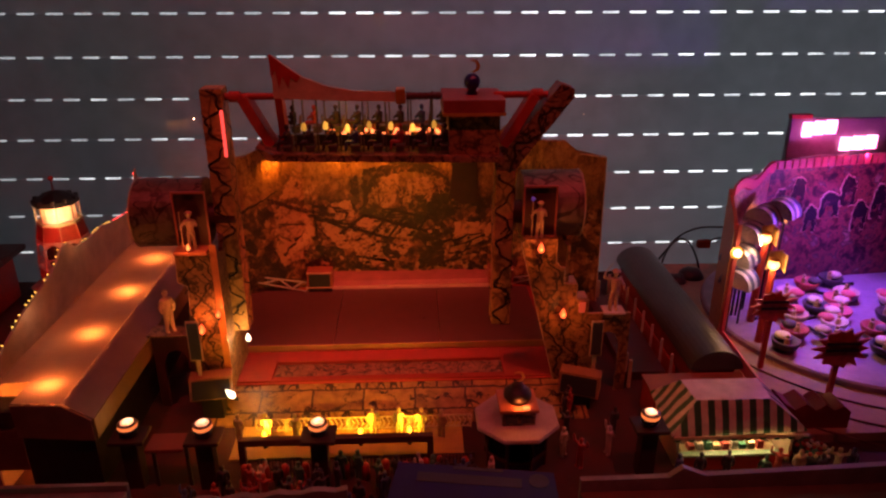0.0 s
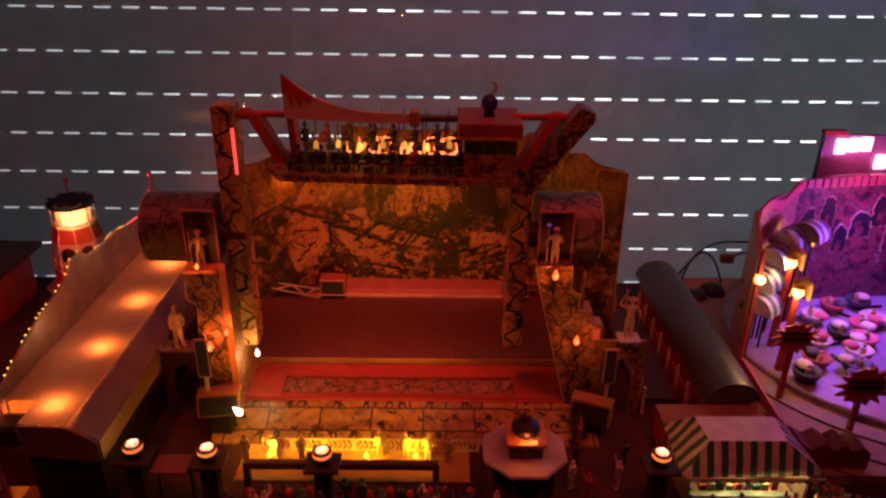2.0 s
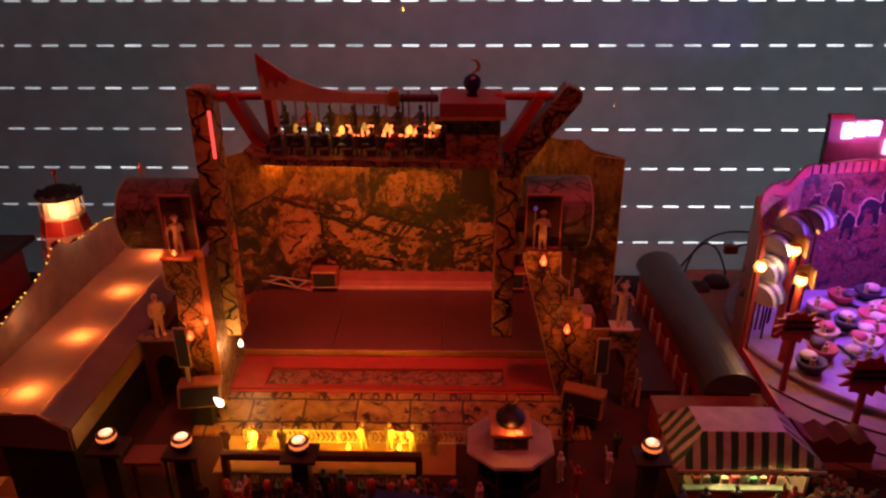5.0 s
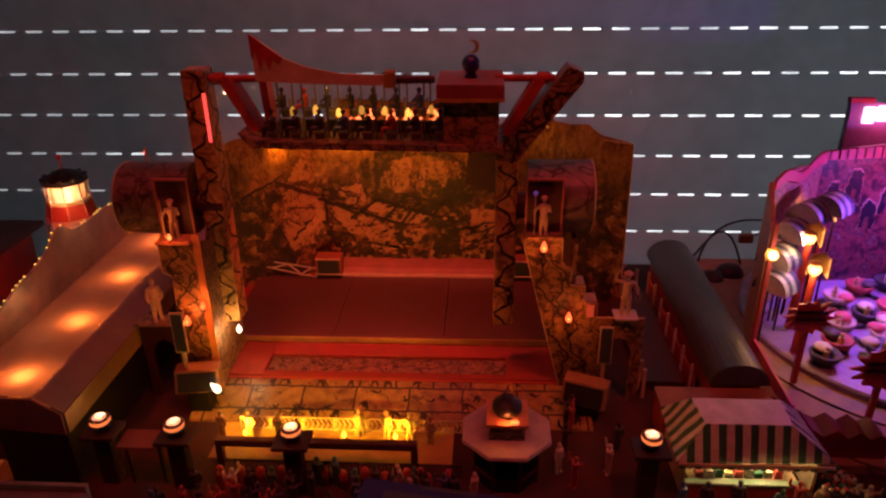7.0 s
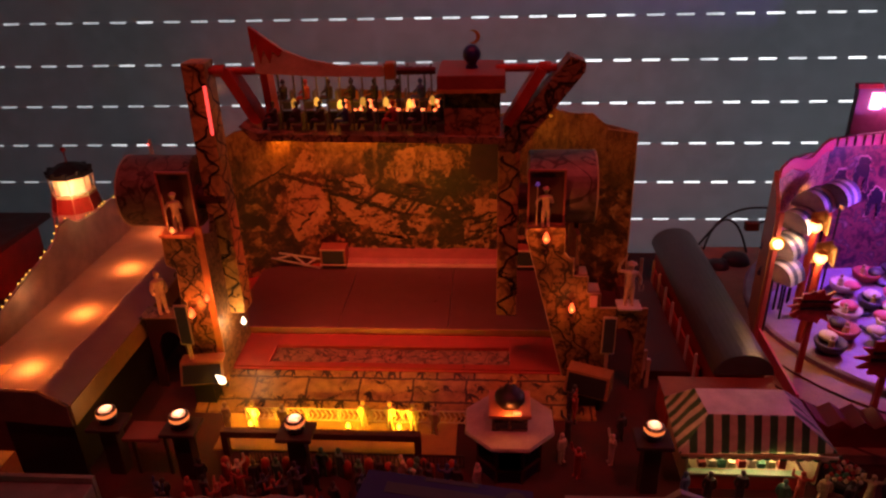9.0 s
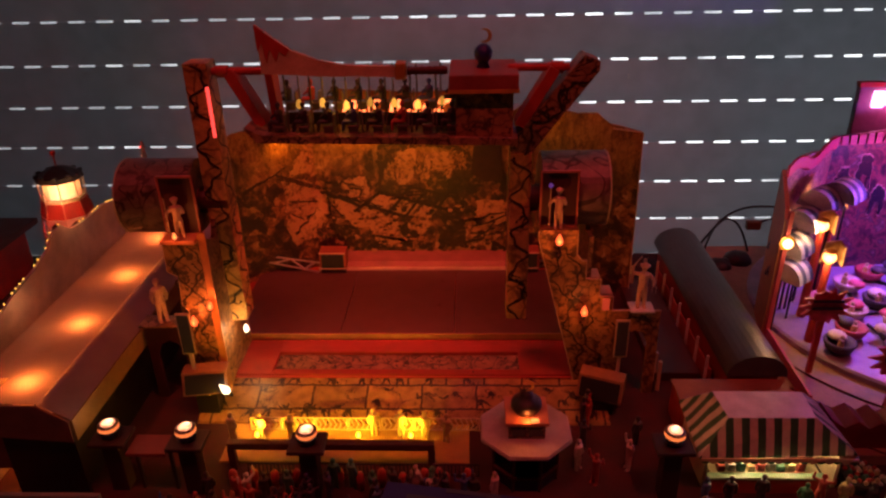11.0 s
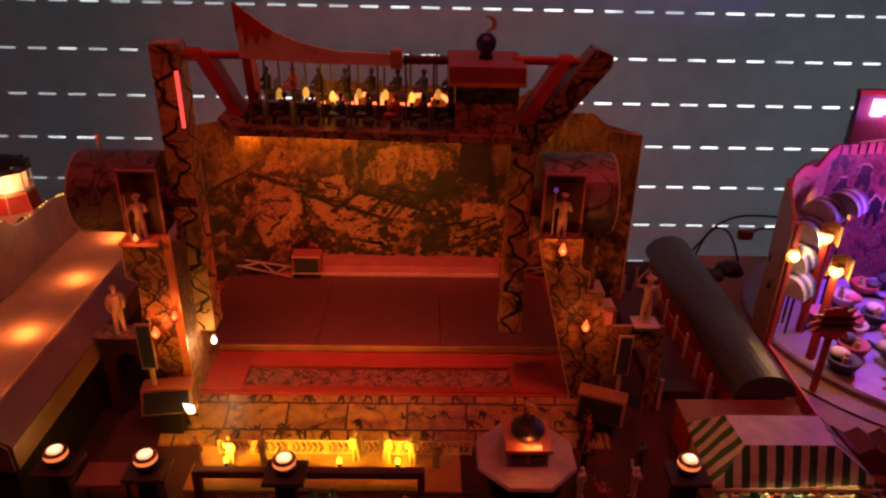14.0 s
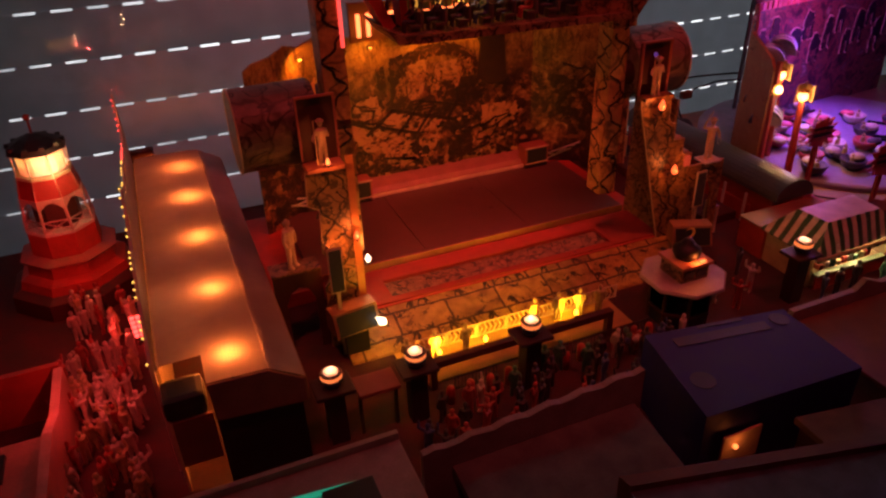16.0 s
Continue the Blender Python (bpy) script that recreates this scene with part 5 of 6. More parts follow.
rows = [[light_block.verts.new((x, y, z)) for x, z in ((-0.2265, 0.0722), (-0.2105, 0.0618))] for y in (0.389, 0.718)]
light_block.faces.new((rows[0][0], rows[0][1], rows[1][1], rows[1][0]))
bmesh.ops.solidify(light_block, geom=light_block.faces[:], thickness=0.0008)
part("eave_lining", light_block, BLACK, shop, "added unseen board that keeps bulb light off the eave")
part("valance", box(B(), -0.2085, -0.207, 0.387, 0.72, 0.046, 0.0615), paint("tan_valance", (0.28, 0.18, 0.08), 0.5), shop)
part("front_wall", box(B(), -0.256, -0.2105, 0.3885, 0.391, 0.0, 0.0485), BLACK, shop)
part("side_wall", box(B(), -0.2165, -0.2145, 0.391, 0.72, 0.0, 0.0605), BLACK, shop)
part("back_wall", box(B(), -0.2805, -0.2085, 0.7205, 0.723, 0.0, 0.062), DARK_WOOD, shop)
part("west_wall", box(B(), -0.2808, -0.2792, 0.415, 0.72, 0.0, 0.0695), CREAM, shop)
part("end_block", box(B(), -0.284, -0.262, 0.724, 0.734, 0.0, 0.078, 0.001), DARK_WOOD, shop, "dark block at the far end")
part("hood", box(B(), -0.281, -0.2585, 0.39, 0.411, 0.052, 0.066, 0.004), BLACK, shop, "black hood at the corner")
part("corner_panel", box(B(), -0.278, -0.2575, 0.3905, 0.3925, 0.02, 0.0518), paint("rose_panel", (0.16, 0.05, 0.045), 0.6), shop, "dull rose panel below the hood")
part("corner_wall", box(B(), -0.2795, -0.2782, 0.392, 0.4145, 0.0, 0.0518), CREAM, shop)
for y in (0.408, 0.478, 0.55, 0.62, 0.684):
    point("booth_light", (-0.243, y, 0.0675), 0.085, (1, 0.2, 0.03), 0.001)
    b = thing("booth_bulb", "small bulb under the booth roof", "lamp", (-0.243, y, 0.0605), group="booth bulbs")
    part("bulb", ball(B(), (0, 0, 0), 0.0018, 8), BULB_ORANGE, b)
    part("wire", cone(B(), (0, 0, -0.0018), (0, 0, -0.0605), 0.0004, 0.0004, 5), BLACK, b)

# wavy facade along the booth with bulbs
fac = thing("booth_facade", "pale wavy facade board edged with small bulbs", "facade")
prof = [(0.41, 0.0), (0.41, 0.078), (0.44, 0.091), (0.468, 0.1), (0.504, 0.1065), (0.522, 0.112), (0.532, 0.12), (0.545, 0.121), (0.556, 0.113), (0.585, 0.11), (0.61, 0.1115), (0.635, 0.106), (0.671, 0.1025),
        (0.685, 0.108), (0.697, 0.113), (0.7045, 0.137), (0.7065, 0.137), (0.71, 0.11), (0.72, 0.1), (0.72, 0.0)]
part("board", plate(B(), prof, 0.002, "x", -0.283), paint("pink_board", (0.5, 0.36, 0.33), 0.6), fac)
for (ya, za), (yb, zb) in zip(prof[1:-2], prof[2:-1]):
    n = max(2, int(math.hypot(yb - ya, zb - za) / 0.005))
    for i in range(n):
        t = i / n
        if math.sin(ya * 260 + i) > 0.45:
            continue
        part("bulb", box(B(), -0.2838, -0.2828, ya + (yb - ya) * t - 0.0005, ya + (yb - ya) * t + 0.0005, za + (zb - za) * t, za + (zb - za) * t + 0.0008), STRING_BULB if ya < 0.63 else BULB_RED, fac)
for y, z in ((0.47, 0.094), (0.56, 0.117), (0.66, 0.124)):
    point("string_light", (-0.268, y, z + 0.004), 0.004, WARM)
point("facade_light", (-0.33, 0.56, 0.09), 0.09, RED)
point("facade_light", (-0.325, 0.45, 0.06), 0.05, (1, 0.06, 0.06))

# lighthouse
def lantern_glow(name):
    m, nt, p = nodes_of(name)
    xyz = nt.nodes.new("ShaderNodeSeparateXYZ")
    nt.links.new(coords(nt), xyz.inputs[0])
    fade = nt.nodes.new("ShaderNodeMapRange")
    fade.inputs[1].default_value, fade.inputs[2].default_value = 0.103, 0.12
    nt.links.new(xyz.outputs[2], fade.inputs[0])
    r = ramp(nt, [(0.0, (0.5, 0.1, 0.04)), (0.35, (0.75, 0.2, 0.05)), (0.6, (1.15, 0.5, 0.12)), (1.0, (0.85, 0.3, 0.06))])
    nt.links.new(fade.outputs[0], r.inputs[0])
    nt.links.new(r.outputs[0], p.inputs["Emission Color"])
    p.inputs["Emission Strength"].default_value = 1.0
    return m


lh = thing("lighthouse", "red and white octagonal model lighthouse with a lit lantern", "lighthouse", (-0.338, 0.65, 0.017))
lh.scale = (0.85, 0.85, 0.85)
part("foundation", lathe(B(), [(0.06, -0.02), (0.059, -0.004), (0.05, 0.0)], 8), DARK_WOOD, lh)
part("base", lathe(B(), [(0.05, 0), (0.048, 0.008), (0.04, 0.012), (0.038, 0.024), (0.031, 0.028), (0.03, 0.05)], 8), RED_PAINT, lh)
part("skirt", lathe(B(), [(0.043, 0.0245), (0.0435, 0.026), (0.032, 0.0285)], 8), paint("skirt_rose", (0.32, 0.1, 0.08), 0.5), lh)
part("gallery_floor", lathe(B(), [(0.0305, 0.05), (0.0305, 0.053)], 8), WHITE, lh)
part("lower_room", lathe(B(), [(0.02, 0.053), (0.019, 0.08)], 8), DARK_WOOD, lh)
ROSE_WHITE = paint("rose_white", (0.55, 0.4, 0.36), 0.45)
for i in range(8):
    a, b2 = radians(22.5 + 45 * i), radians(67.5 + 45 * i)
    foot_a, foot_b = Vector((0.0292 * math.cos(a), 0.0292 * math.sin(a), 0.053)), Vector((0.0292 * math.cos(b2), 0.0292 * math.sin(b2), 0.053))
    head_a, head_b = Vector((0.026 * math.cos(a), 0.026 * math.sin(a), 0.081)), Vector((0.026 * math.cos(b2), 0.026 * math.sin(b2), 0.081))
    part("column", cone(B(), foot_a, head_a, 0.0014, 0.0012, 6), ROSE_WHITE, lh)
    arch = B()
    for j in range(7):
        t, u = j / 7, (j + 1) / 7
        pa, pb = head_a.lerp(head_b, t), head_a.lerp(head_b, u)
        da, db = 0.0075 * (1 - math.sin(math.pi * t)) + 0.001, 0.0075 * (1 - math.sin(math.pi * u)) + 0.001
        vs = [arch.verts.new(q) for q in (pa, pb, pb - Vector((0, 0, db)), pa - Vector((0, 0, da)))]
        arch.faces.new(vs)
    bmesh.ops.remove_doubles(arch, verts=arch.verts, dist=0.00001)
    bmesh.ops.solidify(arch, geom=arch.faces[:], thickness=0.001)
    part("arch", arch, ROSE_WHITE, lh)
    part("railing", cone(B(), foot_a.lerp(head_a, 0.36), foot_b.lerp(head_b, 0.36), 0.0007, 0.0007, 5), ROSE_WHITE, lh)
    part("railing_brace", cone(B(), foot_a.lerp(head_a, 0.02), foot_b.lerp(head_b, 0.36), 0.0005, 0.0005, 5), ROSE_WHITE, lh)
    part("railing_brace", cone(B(), foot_b.lerp(head_b, 0.02), foot_a.lerp(head_a, 0.36), 0.0005, 0.0005, 5), ROSE_WHITE, lh)
    part("corner_strip", cone(B(), (0.0262 * math.cos(a), 0.0262 * math.sin(a), 0.083), (0.0228 * math.cos(a), 0.0228 * math.sin(a), 0.1), 0.0008, 0.0008, 5), FRAME_RED, lh)
part("gallery", lathe(B(), [(0.0272, 0.081), (0.0272, 0.083)], 8), ROSE_WHITE, lh)
part("body", lathe(B(), [(0.026, 0.083), (0.0226, 0.1)], 8), paint("lighthouse_red", (0.33, 0.03, 0.025), 0.45), lh)
part("lantern_floor", lathe(B(), [(0.0235, 0.1), (0.0235, 0.103)], 8), CREAM, lh)
part("lantern", lathe(B(), [(0.0185, 0.103), (0.0185, 0.122)], 12), lantern_glow("lantern_glass"), lh, "glowing lantern glass")
for i in range(8):
    a = radians(22.5 + 45 * i)
    part("lantern_post", cone(B(), (0.0222 * math.cos(a), 0.0222 * math.sin(a), 0.103), (0.0222 * math.cos(a), 0.0222 * math.sin(a), 0.122), 0.0008, 0.0008, 6), WHITE, lh)
part("roof", lathe(B(), [(0.0245, 0.122), (0.0235, 0.127), (0.012, 0.133), (0.003, 0.136)], 8), BLACK, lh)
for i in range(10):
    a = radians(36 * i)
    part("crown_block", box(B(), 0.0215 * math.cos(a) - 0.002, 0.0215 * math.cos(a) + 0.002, 0.0215 * math.sin(a) - 0.002, 0.0215 * math.sin(a) + 0.002, 0.126, 0.1295, 0.0004), BLACK, lh)
part("finial", ball(cone(B(), (0, 0, 0.136), (0, 0, 0.148), 0.001, 0.0008, 6), (0, 0, 0.15), 0.003, 10), RED_PAINT, lh)
point("lantern_light", (-0.325, 0.622, 0.112), 0.03, WARM)

# ---------------------------------------------------------------- wagon and fence
wag = thing("show_wagon", "long red wagon with a rounded grey green roof", "wagon")
part("body", box(B(), 0.222, 0.258, 0.482, 0.69, 0.006, 0.03, 0.0008), RED_PAINT, wag)
bm = B()
arc = [(0.24 + 0.0215 * math.cos(a), 0.03 + 0.017 * math.sin(a)) for a in [radians(180 - 12 * i) for i in range(16)]]
plate(bm, arc, 0.22, "y", 0.476)
part("roof", bm, GREEN_GREY, wag, smooth=False)
for y in (0.51, 0.66):
    for x in (0.222, 0.254):
        part("wheel", cone(B(), (x, y, 0.006), (x + 0.004, y, 0.006), 0.006, 0.006, 14), BLACK, wag)
fen = thing("board_fence", "red board fence with pale posts beside the wagon", "fence")
for i in range(7):
    y = 0.505 + i * 0.026
    part("post", box(B(), 0.2135, 0.2155, y - 0.001, y + 0.001, 0, 0.028, 0.0003), WHITE if i < 5 else CREAM, fen)
part("board", box(B(), 0.2157, 0.217, 0.5, 0.668, 0.0, 0.018), RED_PAINT, fen)
dk = thing("low_stage", "low dark stage with curled felt beside the tower", "stage")
part("deck", box(B(), 0.178, 0.213, 0.51, 0.66, 0.0, 0.008, 0.0006), DARK_WOOD, dk)
for x, y in ((0.178, 0.5), (0.178, 0.512), (0.19, 0.655), (0.205, 0.67)):
    tagged(part("pale_post", box(B(), x - 0.0013, x + 0.0013, y - 0.0013, y + 0.0013, 0, 0.026), CREAM), "short pale wooden post", "post", "loose posts")
bx = thing("back_booth", "plain reddish box booth behind the striped stall", "booth")
part("body", box(B(), 0.18, 0.258, 0.447, 0.474, 0, 0.027, 0.0006), RED_PAINT, bx)
part("lid", box(B(), 0.179, 0.259, 0.446, 0.475, 0.027, 0.0285), paint("brown_lid", (0.3, 0.13, 0.09), 0.5), bx)

# ---------------------------------------------------------------- striped stall
SX = striped("stripes_front", (0.62, 0.6, 0.5), (0.035, 0.13, 0.06), 0, 0.0098)
SY = striped("stripes_side", (0.62, 0.6, 0.5), (0.035, 0.13, 0.06), 1, 0.0098)
st = thing("striped_stall", "fair stall with a green and white striped roof", "stall")
A = [(0.175, 0.3925, 0.0305), (0.272, 0.3965, 0.0305), (0.27, 0.45, 0.029), (0.178, 0.45, 0.029)]
T = [(0.193, 0.404, 0.052), (0.246, 0.404, 0.052), (0.248, 0.43, 0.052), (0.191, 0.43, 0.052)]


def quad(pts, d=0.0012):
    bm = B()
    lo = [bm.verts.new(p) for p in pts]
    hi = [bm.verts.new((p[0], p[1], p[2] - d)) for p in pts]
    bm.faces.new(lo)
    bm.faces.new(hi[::-1])
    for i in range(len(pts)):
        bm.faces.new((lo[i], lo[(i + 1) % len(pts)], hi[(i + 1) % len(pts)], hi[i]))
    return bm


part("roof_front", quad([A[0], A[1], T[1], T[0]]), SX, st, "green and white striped slope")
part("roof_side", quad([A[3], A[0], T[0], T[3]]), SY, st, "green and white striped slope")
part("roof_side", quad([A[1], A[2], T[2], T[1]]), SY, st, "green and white striped slope")
part("roof_back", quad([A[2], A[3], T[3], T[2]]), SX, st, "green and white striped slope")
part("roof_top", quad(T), WHITE, st, "cream flat roof top")
part("trim", box(B(), 0.176, 0.271, 0.3915, 0.3925, 0.0285, 0.0305), CREAM, st)
part("back_wall", box(B(), 0.182, 0.266, 0.444, 0.446, 0, 0.028), CREAM, st)
for x in (0.182, 0.264):
    part("side_wall", box(B(), x, x + 0.002, 0.4, 0.444, 0, 0.028), CREAM, st)
part("front_panel", box(B(), 0.184, 0.256, 0.3945, 0.3965, 0, 0.0115), RED_PAINT, st)
part("counter", box(B(), 0.183, 0.256, 0.3935, 0.3985, 0.0115, 0.0132, 0.0003), paint("mint_counter", (0.25, 0.42, 0.28), 0.4), st, "pale green counter board")
part("shelf", box(B(), 0.186, 0.254, 0.3988, 0.4075, 0.0, 0.0125), CREAM, st)
for i in range(9):
    c = ("red", "pale", "green", "sand")[i % 4]
    tagged(part("goods_box", box(B(), 0.191 + i * 0.0062, 0.1955 + i * 0.0062, 0.4, 0.4055, 0.0125, 0.0165 + (i % 3) * 0.0012), SKINNY[c]), "small coloured box of goods on the stall shelf", "goods", "stall goods")
point("stall_light", (0.21, 0.404, 0.0255), 0.02, (1, 0.6, 0.28))
point("stall_light", (0.238, 0.404, 0.0255), 0.02, (1, 0.6, 0.28))
for x in (0.178, 0.193, 0.213, 0.236, 0.249, 0.262, 0.275, 0.29, 0.3):
    visitor(x, 0.383 + rnd.uniform(-0.006, 0.004), 0, rnd.uniform(-40, 40))

for i in range(19):
    x = 0.1785 + i * 0.005
    o = [(x - 0.0025, 0.0285)] + [(x + 0.0025 * math.cos(radians(q)), 0.0285 - 0.0022 * math.sin(radians(q))) for q in range(150, 0, -30)] + [(x + 0.0025, 0.0285)]
    part("scallop", plate(B(), o, 0.0006, "y", 0.3917), CREAM if i % 2 else GREEN, st)
tub = thing("flower_tub", "round dark tub full of small coloured flowers", "planter", (0.283, 0.402, 0))
part("tub", lathe(B(), [(0.011, 0), (0.0135, 0.009), (0.0125, 0.0095)], 18), BLACK, tub, smooth=True)
for i in range(34):
    a, r = 2.4 * i, 0.0115 * math.sqrt((i + 0.5) / 34)
    part("flower", ball(B(), (r * math.cos(a), r * math.sin(a), 0.0105 + 0.001 * math.sin(i * 3)), 0.0016, 6), SKINNY[("red", "pale", "green", "sand", "red")[i % 5]], tub)

# ---------------------------------------------------------------- round ride with cups and painted wall
PINKRED = paint("pink_red_board", (0.6, 0.12, 0.16), 0.5)
LILAC = paint("lilac_deck", (0.3, 0.24, 0.4), 0.35)
car = thing("cup_ride", "colourful cup ride on a lilac round deck", "fair ride")
part("deck", lathe(B(), [(0.142, 0), (0.142, 0.012), (0.14, 0.0135)], 56, (0.43, 0.6, 0)), LILAC, car)
part("outer_deck", box(B(), 0.268, 0.72, 0.42, 0.735, 0.0, 0.008, 0.0006), paint("pale_boards", (0.34, 0.22, 0.14), 0.6), car, "pale boarded floor round the ride")
for i in range(3):
    bm = B()
    r = 0.165 + i * 0.026
    pts = [(0.43 + r * math.cos(radians(a)), 0.6 + r * math.sin(radians(a)), 0.0086) for a in range(200, 341, 7)]
    for p, q in zip(pts, pts[1:]):
        cone(bm, p, q, 0.0008, 0.0008, 5)
    part("floor_joint", bm, DARK_WOOD, car)


cups_made = []
HOODS = [WHITE, PINKRED, SKINNY["dark"], SKINNY["pale"]]


def cup(at, rz, c):
    s = thing("ride_cup", "rounded ride car with two seat shells and a model rider", "ride car", at, rz, group="ride cars")
    s.scale = (1.2, 1.2, 1.2)
    part("shell", lathe(B(), [(0.004, 0), (0.0085, 0.003), (0.0105, 0.008), (0.0095, 0.009), (0.007, 0.004)], 14), c, s, smooth=True)
    part("hood", ball(B(), (0.004, 0.005, 0.0085), 0.006, 12, 0.5), HOODS[len(cups_made) % 4], s, smooth=True)
    cups_made.append(s)
    part("rider", ball(cone(B(), (-0.002, -0.002, 0.004), (-0.002, -0.002, 0.0105), 0.0022, 0.0018, 7), (-0.002, -0.002, 0.0125), 0.0015, 8), SKINNY["sand"], s, "small model rider")
    part("arm", cone(B(), (0, 0, 0.001), (0.02, 0.004, 0.002), 0.0014, 0.0014, 6), BLACK, s)
    return s


CUPC = [SKINNY["pale"], PINKRED, SKINNY["dark"], SKINNY["red"]]
cups = [cup((0.39, 0.6, 0.0135), 20, CUPC[2])]
for i, (x, y) in enumerate(((0.36, 0.565), (0.345, 0.53), (0.375, 0.52), (0.405, 0.57), (0.435, 0.615), (0.42, 0.53), (0.45, 0.56), (0.37, 0.495), (0.405, 0.49), (0.47, 0.6), (0.44, 0.5), (0.48, 0.53), (0.345, 0.585), (0.375, 0.62), (0.405, 0.645), (0.44, 0.655), (0.33, 0.505), (0.39, 0.545), (0.5, 0.57), (0.47, 0.48), (0.42, 0.6))):
    y = 0.6 + (y - 0.585) * 0.85
    cups.append(cup((x, y, 0.0135), 50 * i, CUPC[(i * 3) % 4]) if i < 7 else copy_thing(cups[i % 8], pose(x + 0.004 * math.sin(i * 5), y, 0.0135, 0, 0, 47 * i)))

wallp = thing("painted_ride_wall", "wavy pink and purple painted wall of the cup ride", "scenery")


def wall_panel(a, b, tops, material, name="panel"):
    a, b = Vector((*a, 0)), Vector((*b, 0))
    d = b - a
    rot = Matrix.Translation(a) @ Matrix.Rotation(math.atan2(d.y, d.x), 4, "Z")
    out = [(0, 0)] + [(d.length * t, z) for t, z in tops] + [(d.length, 0)]
    return part(name, plate(B(), out, 0.003, "y", 0.0, rot), material, wallp)


def poster(name, cols, scale):
    m, nt, p = nodes_of(name)
    v = coords(nt)
    n = noise_of(nt, v, scale, 6, 0.62, 0.5)
    r = ramp(nt, cols, "LINEAR")
    nt.links.new(n.outputs[0], r.inputs[0])
    nt.links.new(r.outputs[0], p.inputs["Base Color"])
    p.inputs["Roughness"].default_value = 0.4
    return m


POST1 = poster("pink_poster", [(0.36, (0.05, 0.03, 0.08)), (0.45, (0.36, 0.16, 0.14)), (0.52, (0.5, 0.32, 0.26)), (0.56, (0.06, 0.08, 0.06)), (0.61, (0.3, 0.08, 0.1)), (0.68, (0.55, 0.42, 0.4))], 150)
POST2 = poster("violet_poster", [(0.36, (0.015, 0.01, 0.03)), (0.45, (0.1, 0.025, 0.055)), (0.52, (0.25, 0.07, 0.09)), (0.58, (0.07, 0.03, 0.06)), (0.64, (0.2, 0.12, 0.15)), (0.72, (0.45, 0.3, 0.3))], 75)
wall_panel((0.291, 0.604), (0.36, 0.672), [(0, 0.14), (0.1, 0.135), (0.35, 0.143), (0.55, 0.142), (0.75, 0.138), (1, 0.145)], POST1)
wall_panel((0.36, 0.673), (0.62, 0.7), [(0, 0.145), (0.2, 0.15), (0.4, 0.148), (0.7, 0.152), (1, 0.152)], POST2)
for i in range(34):
    t = i / 33
    part("border_tooth", box(B(), 0.36 + 0.26 * t - 0.0028, 0.36 + 0.26 * t + 0.0028, 0.6695 + 0.027 * t, 0.6715 + 0.027 * t, 0.138 + 0.005 * t, 0.1465 + 0.005 * math.sin(t * 2.5), 0.0004), PINKRED, wallp)
for i in range(16):
    t = (i + 0.5) / 16
    top_z = 0.139 + 0.004 * math.sin(t * 9)
    ob = part("border_scroll", plate(B(), [(-0.0036, -0.006), (0.0036, -0.006), (0.0036, 0.002), (0.0, 0.0045), (-0.0036, 0.002)], 0.002, "y", -0.0026), PINKRED, wallp, "pink top border")
    ob.matrix_basis = pose(0.291 + 0.069 * t, 0.604 + 0.068 * t, top_z, 0, 0, 44.6)
SPOTTED = poster("spotted_orange", [(0.3, (0.08, 0.03, 0.02)), (0.36, (0.5, 0.2, 0.1)), (0.6, (0.55, 0.25, 0.13)), (0.7, (0.6, 0.3, 0.16))], 110)
wall_panel((0.279, 0.558), (0.29, 0.603), [(0, 0.115), (0.15, 0.124), (1, 0.14)], SPOTTED, "side_panel")
part("edge_strip", box(B(), 0.2765, 0.28, 0.553, 0.5572, 0.0, 0.124, 0.0005), PINKRED, wallp, "pink red lit edge strip")
part("lower_board", plate(B(), [(0.47, 0.008), (0.552, 0.008), (0.552, 0.022), (0.47, 0.018)], 0.002, "x", 0.277), PINKRED, wallp)
top = thing("ride_top_sign", "dark gantry with glowing pink lettering bars", "sign")
GANTRY = paint("gantry_grey", (0.2, 0.17, 0.22), 0.4)
part("board", box(B(), 0.39, 0.6, 0.706, 0.709, 0.13, 0.182, 0.001), GANTRY, top)
part("cap", box(B(), 0.388, 0.41, 0.704, 0.711, 0.182, 0.186), RED_PAINT, top)
for x in (0.39, 0.495, 0.597):
    part("leg", box(B(), x, x + 0.003, 0.7095, 0.7125, 0, 0.182), GANTRY, top)
PINKLED = glow("pink_led", (1, 0.2, 0.45), 9)
FIG = blotch("poster_dark", (0.015, 0.01, 0.03), (0.22, 0.06, 0.12), 0.6, 150)
EDGE = blotch("poster_pale", (0.16, 0.05, 0.09), (0.5, 0.32, 0.3), 0.4, 200)
blob = random.Random(8)
